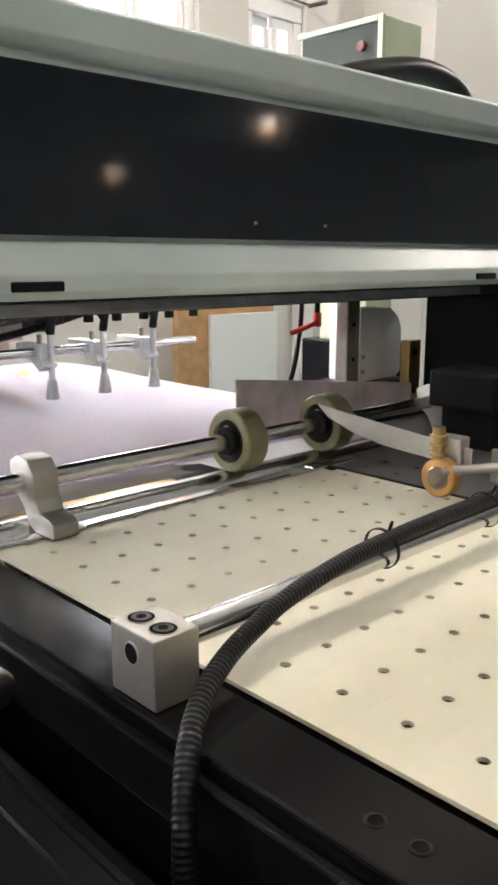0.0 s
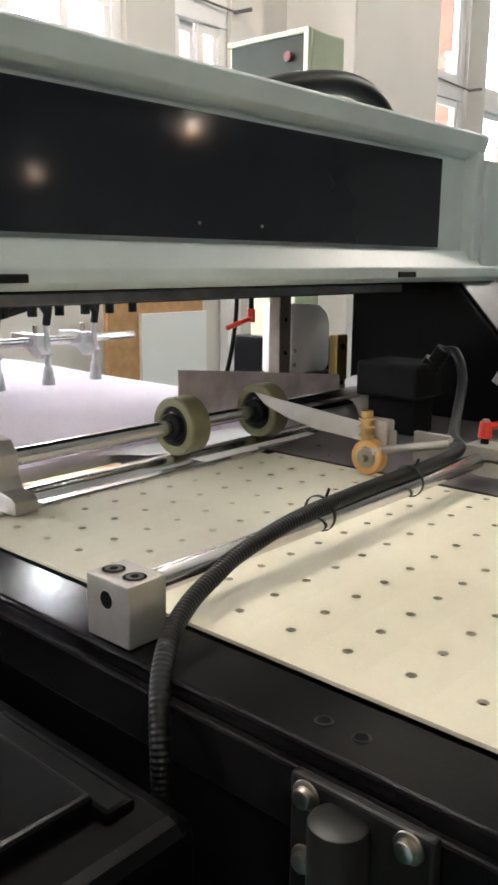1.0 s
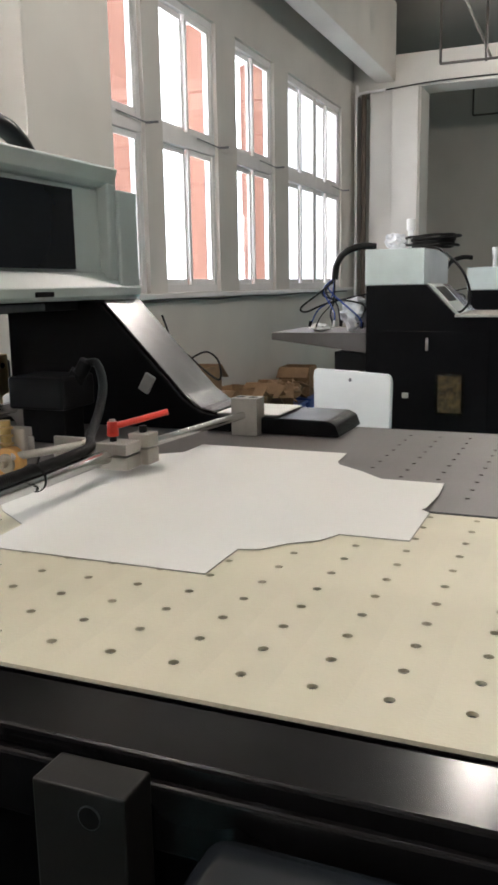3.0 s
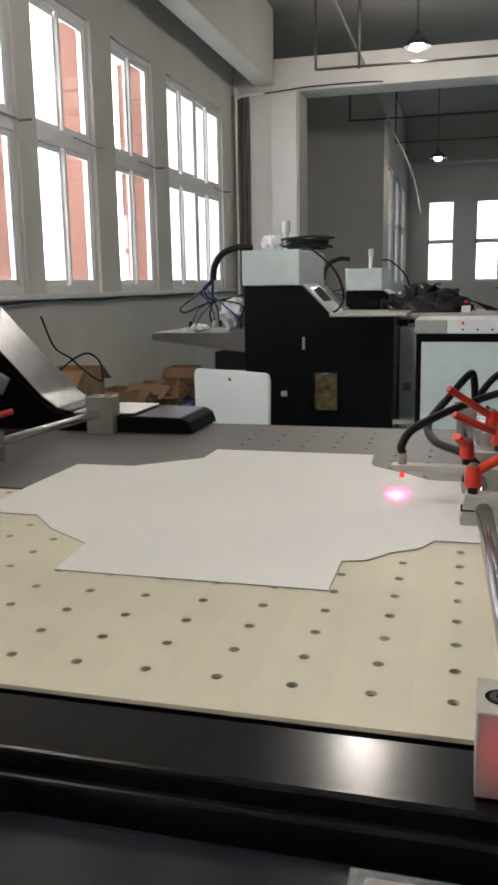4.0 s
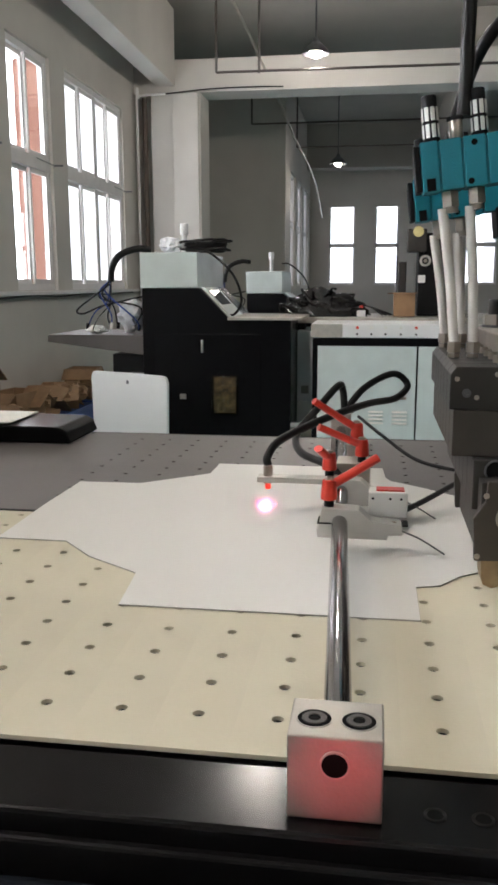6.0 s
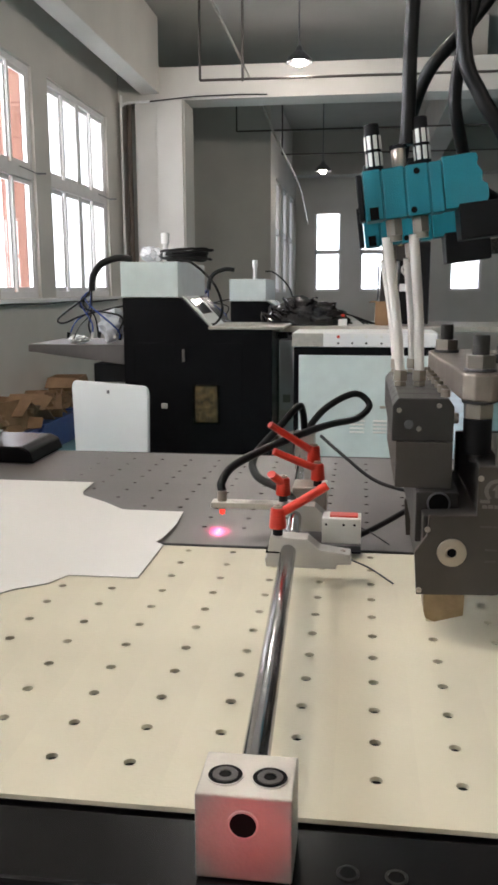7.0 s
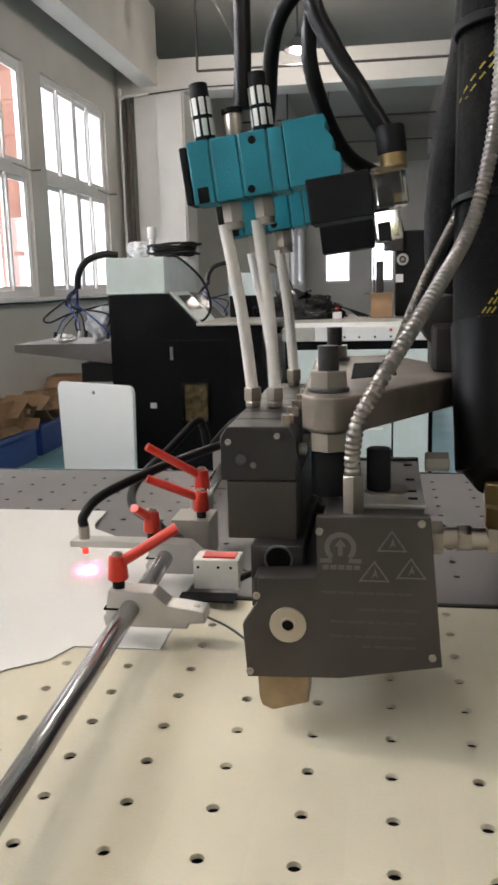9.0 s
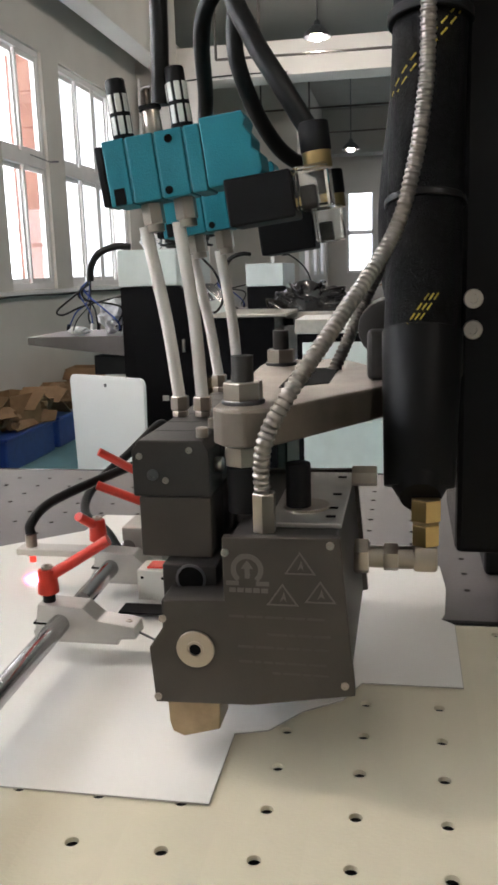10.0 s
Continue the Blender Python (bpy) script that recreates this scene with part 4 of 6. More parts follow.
line = [(-0.510, 0.93, 1.046), (-0.492, 0.93, 1.046), (-0.468, 0.905, 1.020), (-0.448, 0.86, 0.990), (-0.41, 0.78, 0.975), (-0.372, 0.72, 0.975), (-0.360, 0.65, 0.9755), (-0.357, 0.56, 0.9757), (-0.354, 0.495, 0.9757),
        (-0.350, 0.428, 0.974), (-0.348, 0.369, 0.965), (-0.342, 0.340, 0.960), (-0.333, 0.308, 0.954), (-0.318, 0.277, 0.946), (-0.300, 0.2535, 0.932), (-0.283, 0.238, 0.905), (-0.275, 0.233, 0.85), (-0.272, 0.232, 0.76)]
solid("drive_hose", hose(line, 0.0060, ribs=0.0005, pitch=0.0032, seg=16), "rubber", "black corrugated hose tied along a steel shaft", "hose", smooth=True)
for y in (0.47, 0.60):
    tie = ring((-0.3580, y, 0.9680), (-0.3580, y + 0.003, 0.9683), 0.0144, 0.0137, seg=24)
    rod((-0.352, y + 0.001, 0.983), (-0.347, y - 0.003, 0.990), 0.0012, tie, 8)
    solid("cable_tie", tie, "rubber", "black cable tie round hose and shaft", "cable tie", "cable ties", smooth=True)


def suction_head():
    s = thing("suction_bar", (-1.0, 0.6, 0.98), "steel suction bar with clear plastic arms and cups", "suction bar")
    part("bar", rod((-1.0, 0.20, 1.042), (-1.0, 0.838, 1.042), 0.0062, bevel=0.001), "steel", s, smooth=True)
    for y in (0.36, 0.47, 0.585, 0.665, 0.748):
        arm = prism([(-1.05, 1.052), (-0.985, 1.052), (-0.985, 1.036), (-0.975, 1.026), (-0.990, 1.018), (-1.01, 1.030), (-1.05, 1.034)], "y", y - 0.014, y + 0.006, 0.001)
        a = part("arm", arm, "milky", s, "clear plastic arm")
        part("stem", rod((-0.982, y, 1.070), (-0.982, y, 1.005), 0.0042), "milky", a, smooth=True)
        part("cup", rod((-0.982, y, 0.982), (-0.982, y, 1.008), 0.0095, None, 20, 0.006, 0.001), "milky", a, "clear suction cup", smooth=True)
        part("thumb_screw", rod((-1.01, y, 1.052), (-1.01, y, 1.064), 0.0035, bevel=0.0008), "nickel", a, smooth=True)
        part("air_hose", hose([(-0.982, y, 1.066), (-0.980, y - 0.002, 1.085), (-0.99, y - 0.03, 1.112), (-1.03, y - 0.09, 1.105)], 0.0048), "rubber", a, smooth=True)
    part("manifold", box(-1.06, -1.0, 0.40, 0.60, 1.085, 1.115, 0.004), "black_matt", s)
    hd = thing("suction_carrier", (-1.2, 0.5, 1.0), "dark pneumatic carrier above the pile", "machine head")
    part("body", box(-1.26, -1.12, 0.44, 0.60, 1.055, 1.30, 0.006), "black_matt", hd)
    part("valve_row", box(-1.10, -1.05, 0.50, 0.66, 1.088, 1.118, 0.004), "gun_dark", hd)
    part("column", box(-1.118, -1.085, 0.52, 0.555, 1.00, 1.30, 0.003), "alu", hd)
    for k in range(6):
        y = 0.50 + 0.045 * k
        part("air_line", hose([(-1.06, 0.36 + 0.02 * k, 1.06 + 0.006 * k), (-1.03, 0.46 + 0.03 * k, 1.072 + 0.004 * k), (-1.02, y + 0.06, 1.104), (-0.99, y + 0.09, 1.110), (-0.985, y + 0.10, 1.085)], 0.0052), "rubber", hd, smooth=True)
        part("air_fitting", rod((-0.985, y + 0.10, 1.078), (-0.985, y + 0.10, 1.092), 0.0068, bevel=0.001), "black_matt", hd, smooth=True)
    for x, y0, y1, z0, z1, mt in ((-1.10, 0.52, 0.60, 1.050, 1.080, "alu_dull"), (-1.12, 0.615, 0.66, 1.058, 1.10, "gun_dark"), (-1.08, 0.47, 0.53, 1.062, 1.115, "gun_dark"), (-1.13, 0.40, 0.47, 1.03, 1.08, "alu"), (-1.14, 0.555, 0.60, 1.02, 1.12, "alu"), (-1.16, 0.50, 0.545, 0.995, 1.06, "black_matt")):
        part("manifold_block", box(x - 0.02, x + 0.02, y0, y1, z0, z1, 0.003), mt, hd)
    for y, sag in ((0.52, 0.0), (0.56, 0.012), (0.60, 0.02), (0.64, 0.004)):
        part("slack_hose", hose([(-1.09, y - 0.20, 1.045 + sag), (-1.06, y - 0.10, 1.052 + sag), (-1.03, y - 0.02, 1.075 + sag / 2), (-1.0, y + 0.04, 1.100), (-0.99, y + 0.07, 1.118)], 0.0055), "rubber", hd, smooth=True)
    for y in (0.585, 0.665, 0.748):
        part("drop_hose", hose([(-1.06, y - 0.14, 1.078), (-1.02, y - 0.075, 1.092), (-0.99, y - 0.02, 1.108), (-0.982, y + 0.003, 1.100), (-0.982, y, 1.066)], 0.0058), "rubber", hd, smooth=True)
        part("hose_joint", rod((-1.005, y - 0.055, 1.097), (-0.995, y - 0.03, 1.106), 0.0105, bevel=0.002), "black_matt", hd, smooth=True)
    part("indicator", box(-1.085, -1.082, 0.594, 0.606, 1.0, 1.008), "amber_led", hd, "glowing amber indicator")
    for k in range(5):
        y = 0.34 + 0.05 * k
        part("cable", hose([(-1.16, y, 1.20 - 0.02 * k), (-1.08, y + 0.02, 1.13), (-1.03, y - 0.05, 1.10 - 0.01 * k), (-1.05, y - 0.18, 1.085)], 0.004), "rubber", hd, smooth=True)
    return s


suction_head()
slide = thing("feeder_slide", (-0.8, 0.97, 0.94), "upright steel slide with a rounded white motor cover", "linear slide")
part("rail", box(-0.812, -0.790, 0.945, 0.972, 0.944, 1.134, 0.002), "cast", slide)
for z in (0.97, 1.02, 1.07, 1.11):
    part("rail_screw", rod((-0.79, 0.958, z), (-0.7885, 0.958, z), 0.003, seg=12), "hole", slide)
cover = [(0.985, 0.982), (1.076, 0.982), (1.086, 0.992), (1.086, 1.058), (1.078, 1.076), (1.058, 1.089), (0.985, 1.093)]
part("cover", prism(cover, "x", -0.86, -0.80, 0.004), "off_white", slide, "rounded off-white cover", smooth=True)
for z in (0.998, 1.020):
    part("cover_screw", rod((-0.80, 0.992, z), (-0.797, 0.992, z), 0.0032, seg=12), "nickel", slide, smooth=True)
part("base", box(-0.87, -0.79, 0.975, 1.09, 0.944, 0.982, 0.002), "black_matt", slide)
part("brass_rail", box(-0.758, -0.742, 1.026, 1.055, 0.955, 1.046, 0.002), "brass", slide, "worn brass slide rail")
for z in (0.972, 1.028):
    part("brass_hole", rod((-0.742, 1.04, z), (-0.7408, 1.04, z), 0.0045, seg=14), "hole", slide)
part("green_block", box(-0.85, -0.80, 0.975, 1.05, 1.106, 1.128, 0.003), material("dark_green_enamel", (0.02, 0.10, 0.08), 0.4), slide)
part("foot", box(-0.88, -0.735, 0.93, 1.10, 0.934, 0.945, 0.001), "black_matt", slide)
rl = thing("feeder_clamp", (-0.83, 0.91, 1.05), "red clamp lever hanging under the beam", "clamp")
part("plate", box(-0.85, -0.81, 0.905, 0.945, 1.105, 1.117, 0.001), "alu_dull", rl)
part("stud", rod((-0.83, 0.925, 1.085), (-0.83, 0.925, 1.106), 0.004), "black_matt", rl)
part("lever_hub", rod((-0.83, 0.925, 1.066), (-0.83, 0.925, 1.086), 0.0062, bevel=0.001), "red", rl, smooth=True)
part("lever_arm", hose([(-0.83, 0.925, 1.072), (-0.83, 0.90, 1.066), (-0.83, 0.873, 1.060)], 0.0038), "red", rl, smooth=True)
solid("hanging_cable", hose([(-0.84, 0.905, 1.12), (-0.84, 0.90, 1.06), (-0.84, 0.885, 1.0), (-0.84, 0.86, 0.955)], 0.0035), "rubber", "thin black cable hanging behind the slide", "cable", smooth=True)
bd = thing("leaning_board", (-2.25, 2.0, 0.0), "brown particle board leaning with a white panel before it", "board")
part("board", turn_mesh(box(-2.27, -2.245, 1.79, 2.25, 0.0, 1.02, 0.002), Matrix.Identity(4)), "wood", bd)
part("white_panel", box(-2.242, -2.225, 1.925, 2.25, 0.0, 0.972, 0.002), "white", bd, "white laminated panel")
solid("wall_duct", box(-2.345, -2.30, 2.45, 2.53, 0.0, 1.08, 0.004), "pvc", "white upright cable duct on the wall", "cable duct")

# ---- sensor clamps on the second shaft ----
SX = 0.2135


def arm_clamp(y, label, lev_base, lev_tip):
    c = thing("sensor_clamp", (SX, y, 0.942), label, "clamp", "sensor clamps")
    prof = [(-0.019, -0.0115), (-0.0200, -0.004), (-0.0185, -0.0035), (-0.0155, 0.0145), (0.0150, 0.0130), (0.0250, 0.0045), (0.0500, 0.0010), (0.0510, -0.0070), (0.0392, -0.0078), (0.0385, -0.0115)]
    pts = [(SX + u, 0.9620 + v) for u, v in prof]
    part("plate", prism(pts, "y", y - 0.009, y + 0.009, 0.0008), "satin", c)
    part("slit", box(SX - 0.0192, SX - 0.008, y - 0.0096, y + 0.0096, 0.9625, 0.9638), "hole", c)
    part("tip_screw", screw((SX + 0.044, y, 0.9634), (0, 0, 1), 0.0024, 0.0010), "nickel", c, smooth=True)
    part("feeler", hose([(SX + 0.050, y, 0.9565), (SX + 0.066, y - 0.004, 0.951), (SX + 0.085, y - 0.012, 0.9415)], 0.0008, seg=6), "dark_steel", c)
    lever(c, lev_base, lev_tip)
    return c


arm_clamp(0.630, "pale clamp arm on the shaft with a red lever", (0.2035, 0.628, 0.976), (0.243, 0.640, 1.016))
c2 = arm_clamp(0.735, "pale rear clamp arm holding a small sensor", (0.198, 0.735, 0.977), (0.188, 0.722, 1.006))
part("black_strip", box(0.228, 0.272, 0.688, 0.706, 0.9425, 0.9440, 0.0005), "black_matt", c2, "thin black strip before the sensor box")
part("sensor_box", box(0.236, 0.272, 0.712, 0.735, 0.944, 0.968, 0.001), "off_white", c2, "white sensor body")
part("sensor_top", box(0.243, 0.269, 0.716, 0.730, 0.968, 0.9695, 0.0005), "red", c2)
for x in (0.240, 0.256, 0.266):
    part("sensor_hole", rod((x, 0.7118, 0.962), (x, 0.7125, 0.962), 0.0012, seg=10), "hole", c2)
c3 = thing("lever_post", (0.215, 0.79, 0.938), "steel clamp post with two red levers", "clamp", "sensor clamps")
part("block", box(0.203, 0.237, 0.775, 0.812, 0.945, 0.981, 0.001), "alu_dull", c3)
lever(c3, (0.228, 0.785, 0.981), (0.185, 0.772, 1.018))
lever(c3, (0.222, 0.82, 0.992), (0.178, 0.80, 1.040))
part("post", box(0.212, 0.230, 0.812, 0.830, 0.945, 0.993, 0.001), "alu_dull", c3)
las = thing("laser_sensor", (0.14, 0.742, 0.96), "small red laser sensor on a flat pale arm", "sensor")
part("arm", box(0.128, 0.205, 0.733, 0.749, 0.9685, 0.974, 0.0008), "alu", las)
part("body", rod((0.138, 0.741, 0.9665), (0.138, 0.741, 0.984), 0.0046, bevel=0.0006), "nickel", las, smooth=True)
part("tip", rod((0.138, 0.741, 0.9610), (0.138, 0.741, 0.9665), 0.0026), "red_led", las, "glowing red sensor tip", smooth=True)
spot_lamp("laser_light", (0.138, 0.742, 0.9598), (0.133, 0.757, 0.939), 3.6, (1.0, 0.32, 0.78), 22, 0.35, 0.0006)
spot_lamp("laser_halo", (0.138, 0.742, 0.9598), (0.133, 0.757, 0.939), 0.75, (1.0, 0.02, 0.16), 52, 0.55, 0.0006)
# unseen red source, added to redden the front of the second shaft block
spot_lamp("red_block_light", (0.240, 0.05, 0.930), (0.2265, 0.268, 0.957), 0.62, (1.0, 0.03, 0.05), 14, 0.9, 0.004)
for k, pts in enumerate((
    [(0.138, 0.741, 0.984), (0.137, 0.745, 0.992), (0.146, 0.765, 1.004), (0.175, 0.81, 1.014), (0.205, 0.86, 1.020), (0.235, 0.92, 1.022), (0.265, 0.98, 1.020), (0.280, 1.00, 1.034), (0.262, 1.00, 1.048), (0.228, 0.97, 1.034), (0.205, 0.93, 1.010)],
    [(0.205, 0.93, 1.010), (0.203, 0.92, 1.036), (0.198, 0.91, 1.043), (0.178, 0.88, 1.022), (0.158, 0.83, 1.000), (0.166, 0.79, 0.988), (0.195, 0.76, 0.982), (0.21, 0.745, 0.972)],
)):
    solid("sensor_cable", hose(pts, 0.0042, seg=12), "rubber", "black sensor cable looping over the clamps", "cable", "sensor cables", smooth=True)
solid("loose_cable", hose([(0.27, 0.72, 0.950), (0.29, 0.75, 0.952), (0.33, 0.80, 0.962), (0.36, 0.83, 0.97)], 0.0028), "rubber", "thin black cable trailing from the sensor", "cable", smooth=True)
solid("thin_cable", hose([(0.22, 1.02, 0.99), (0.25, 0.97, 0.975), (0.29, 0.91, 0.958), (0.34, 0.86, 0.956)], 0.0022), "rubber", "thin black cable crossing the dark plate", "cable", smooth=True)

# ---- glue gun ----
gun = thing("glue_gun", (0.35, 0.57, 0.944), "dark bronze-grey glue applicator head over the belt", "glue applicator")
GY = 0.520
front = [(0.3095, 0.9700), (0.3075, 1.000), (0.3155, 1.012), (0.3165, 1.026), (0.3475, 1.027), (0.3475, 1.060), (0.405, 1.061), (0.412, 0.980), (0.360, 0.9715)]
part("front_plate", prism(front, "y", GY, GY + 0.006, 0.0006), "gun", gun)
part("body", prism([(0.313, 0.970), (0.313, 1.024), (0.350, 1.026), (0.350, 1.058), (0.403, 1.058), (0.409, 0.981), (0.358, 0.973)], "y", GY + 0.006, 0.660, 0.001), "gun_dark", gun)
part("rear_plate", prism(front, "y", 0.660, 0.666, 0.0006), "gun", gun)
for k in range(7):
    y = 0.570 + 0.028 * k
    part("module", box(0.309, 0.3385, y - 0.0255 if k == 0 else y - 0.0139, y + 0.0139, 1.000, 1.036, 0.0008), "gun_dark", gun)
    part("module_cap", box(0.2945, 0.3340, y - 0.0139, y + 0.0139, 1.0362, 1.0695, 0.0008), "gun", gun)
    part("module_head", prism([(0.2915, 1.0700), (0.3340, 1.0700), (0.3340, 1.095), (0.330, 1.1005), (0.2955, 1.1005), (0.2915, 1.095)], "y", y - 0.0139, y + 0.0139, 0.0008), "gun_dark", gun)
    part("module_screw", screw((0.3285, y - 0.004, 1.1005), (0, 0, 1), 0.0034, 0.0055), "nickel", gun, smooth=True)
    part("side_screw", rod((0.3340, y, 1.085), (0.3385, y, 1.085), 0.004, bevel=0.0006), "nickel", gun, smooth=True)
part("port", rod((0.3245, 0.5440, 1.0285), (0.3245, 0.5450, 1.0285), 0.0070, seg=24), "hole", gun)
part("port_rim", ring((0.3245, 0.5437, 1.0285), (0.3245, 0.5450, 1.0285), 0.0082, 0.0069), "dark_steel", gun, smooth=True)
part("head_screw", screw((0.303, 0.556, 1.082), (0, -1, 0), 0.0032, 0.001), "dark_steel", gun, smooth=True)
for x, z in ((0.296, 1.092), (0.3235, 1.0955), (0.310, 1.079)):
    part("head_screw", screw((x, 0.556, z), (0, -1, 0), 0.0018, 0.0012), "nickel", gun, smooth=True)
for x, z in ((0.3155, 1.0165), (0.3110, 0.9735), (0.407, 0.9855), (0.4005, 1.0575), (0.349, 1.0525)):
    part("plate_screw", screw((x, GY, z), (0, -1, 0), 0.0020, 0.0012), "nickel", gun, smooth=True)
big = ring((0.332, GY, 1.001), (0.332, GY - 0.0016, 1.001), 0.0098, 0.0034, seg=36)
ring((0.332, GY - 0.0010, 1.001), (0.332, GY - 0.0022, 1.001), 0.0045, 0.0032, big)
part("large_screw", big, "nickel", gun, "large bright washer screw", smooth=True)
part("socket", rod((0.332, GY - 0.0006, 1.001), (0.332, GY - 0.0012, 1.001), 0.0034, seg=6), "hole", gun)
nz = prism([(0.3145, 0.970), (0.3425, 0.970), (0.3420, 0.9545), (0.3225, 0.9490), (0.3165, 0.9515), (0.3150, 0.9570)], "y", 0.524, 0.545, 0.0008)
part("nozzle", nz, material("bronze_nozzle", (0.30, 0.22, 0.13), 0.45, metal=0.7, vary=0.25, scale=60, bump=0.1), gun, "worn bronze nozzle tip")


def engraving():
    """Faint marks on the front plate: an arch emblem, warning triangles and unreadable lines."""
    cx, cz, bm = 0.3597, 1.0440, None
    for k in range(14):
        a0, a1 = radians(-50 + 280 * k / 14), radians(-50 + 280 * (k + 1) / 14)
        q = [(cx + r * math.cos(t), cz + r * math.sin(t)) for r, t in ((0.0082, a0), (0.0082, a1), (0.0056, a1), (0.0056, a0))]
        bm = prism(q, "y", GY - 0.0003, GY + 0.0005, 0, bm)
    for dx in (-0.0075, 0.0075):
        box(cx + dx - 0.0032, cx + dx + 0.0032, GY - 0.0003, GY + 0.0005, 1.0358, 1.0380, bm=bm)
    bmesh.ops.remove_doubles(bm, verts=bm.verts, dist=1e-5)
    part("emblem", bm, "engraved", gun, "faint arched emblem")
    part("emblem_core", prism([(cx - 0.0012, 1.0395), (cx + 0.0012, 1.0395), (cx + 0.0012, 1.0445), (cx + 0.003, 1.0445), (cx, 1.0488), (cx - 0.003, 1.0445), (cx - 0.0012, 1.0445)], "y", GY - 0.0003, GY + 0.0005), "engraved", gun)
    for k in range(5):
        part("mark_bar", box(0.3505 + 0.0040 * k, 0.3537 + 0.0040 * k, GY - 0.0003, GY + 0.0005, 1.0322, 1.0345), "engraved", gun)
    for cx, z0, z1, half in ((0.3858, 1.0425, 1.0540, 0.0076), (0.3770, 1.0262, 1.0375, 0.0079), (0.3955, 1.0282, 1.0395, 0.0077)):
        cz = z0 + (z1 - z0) / 3
        out = [(cx - half, z0), (cx + half, z0), (cx, z1)]
        inn = [(cx + (x - cx) * 0.82, cz + (z - cz) * 0.82) for x, z in out]
        tri = bmesh.new()
        a = [tri.verts.new((x, GY - 0.0003, z)) for x, z in out]
        b = [tri.verts.new((x, GY - 0.0003, z)) for x, z in inn]
        for k in range(3):
            tri.faces.new((a[k], a[(k + 1) % 3], b[(k + 1) % 3], b[k]))
        bmesh.ops.recalc_face_normals(tri, faces=tri.faces)
        bmesh.ops.solidify(tri, geom=tri.faces[:], thickness=0.0004)
        part("warning_triangle", tri, "engraved", gun)
        part("triangle_mark", prism([(cx - 0.0016, cz - 0.0022), (cx + 0.0004, cz - 0.0004), (cx + 0.0018, cz - 0.0018), (cx + 0.0006, cz + 0.0032), (cx - 0.0004, cz + 0.0004)], "y", GY - 0.0003, GY + 0.0004), "engraved", gun)
    rnd = random.Random(5)
    for z, x0, x1 in ((1.0195, 0.350, 0.398), (1.0105, 0.369, 0.400), (1.0035, 0.354, 0.402), (0.9955, 0.354, 0.402), (0.9900, 0.371, 0.402)):
        x = x0
        while x < x1 - 0.003:
            e = min(x1, x + rnd.uniform(0.003, 0.010))
            part("text_bar", box(x, e, GY - 0.0002, GY + 0.0005, z - 0.0006, z + 0.0006), "engraved_faint", gun)
            x = e + 0.0013


engraving()
part("top_plate", prism([(0.366, 0.545), (0.404, 0.545), (0.404, 0.655), (0.366, 0.655)], "z", 1.058, 1.0605, 0.0005), "alu", gun, "bright top plate with slots")
for y in (0.556, 0.572, 0.600, 0.640):
    part("slot", box(0.395, 0.400, y, y + 0.003, 1.0604, 1.0609), "hole", gun)
part("adjust_knob", rod((0.379, 0.572, 1.0615), (0.379, 0.572, 1.086), 0.0068, bevel=0.001), "black_matt", gun, smooth=True)
part("knob_disc", rod((0.383, 0.575, 1.0605), (0.383, 0.575, 1.0620), 0.0125, seg=30), "nickel", gun, smooth=True)
elb = hexnut((0.408, 0.585, 1.030), (0.416, 0.585, 1.030), 0.010)
rod((0.416, 0.585, 1.030), (0.424, 0.585, 1.030), 0.0062, elb)
hexnut((0.424, 0.585, 1.030), (0.432, 0.585, 1.030), 0.0080, elb)
rod((0.432, 0.585, 1.030), (0.446, 0.585, 1.030), 0.0064, elb)
box(0.440, 0.453, 0.5785, 0.5915, 1.0235, 1.0380, 0.002, elb)
part("elbow_fitting", elb, "nickel", gun, "plated elbow fitting", smooth=True)
bf = hexnut((0.4465, 0.585, 1.038), (0.4465, 0.585, 1.050), 0.0080)
hexnut((0.4465, 0.585, 1.052), (0.4465, 0.585, 1.064), 0.0088, bf)
part("brass_nut", bf, "brass", gun, "brass union nut")
part("upper_plug", hexnut((0.406, 0.60, 1.072), (0.420, 0.60, 1.072), 0.0058), "nickel", gun)
col = hexnut((0.366, 0.538, 1.058), (0.366, 0.538, 1.0785), 0.0062)
part("hose_collar", col, "nickel", gun, "plated hose collar")
flex = hose([(0.366, 0.538, 1.074), (0.3655, 0.535, 1.090), (0.3690, 0.533, 1.108), (0.381, 0.539, 1.130), (0.405, 0.570, 1.166), (0.4285, 0.604, 1.204), (0.4390, 0.613, 1.240), (0.4440, 0.616, 1.275), (0.4455, 0.618, 1.310), (0.4455, 0.62, 1.46)], 0.0044, ribs=0.0007, pitch=0.0034, seg=16)
solid("steel_conduit", flex, "flex", "flexible interlocked steel conduit rising from the glue gun", "conduit", "steel conduits", smooth=True)
flex = hose([(0.378, 0.70, 1.10), (0.392, 0.72, 1.13), (0.414, 0.75, 1.18), (0.44, 0.78, 1.23), (0.47, 0.80, 1.30), (0.49, 0.80, 1.42)], 0.0044, ribs=0.0007, pitch=0.0034, seg=14)
solid("steel_conduit", flex, "flex", "flexible steel conduit behind the support arm", "conduit", "steel conduits", smooth=True)

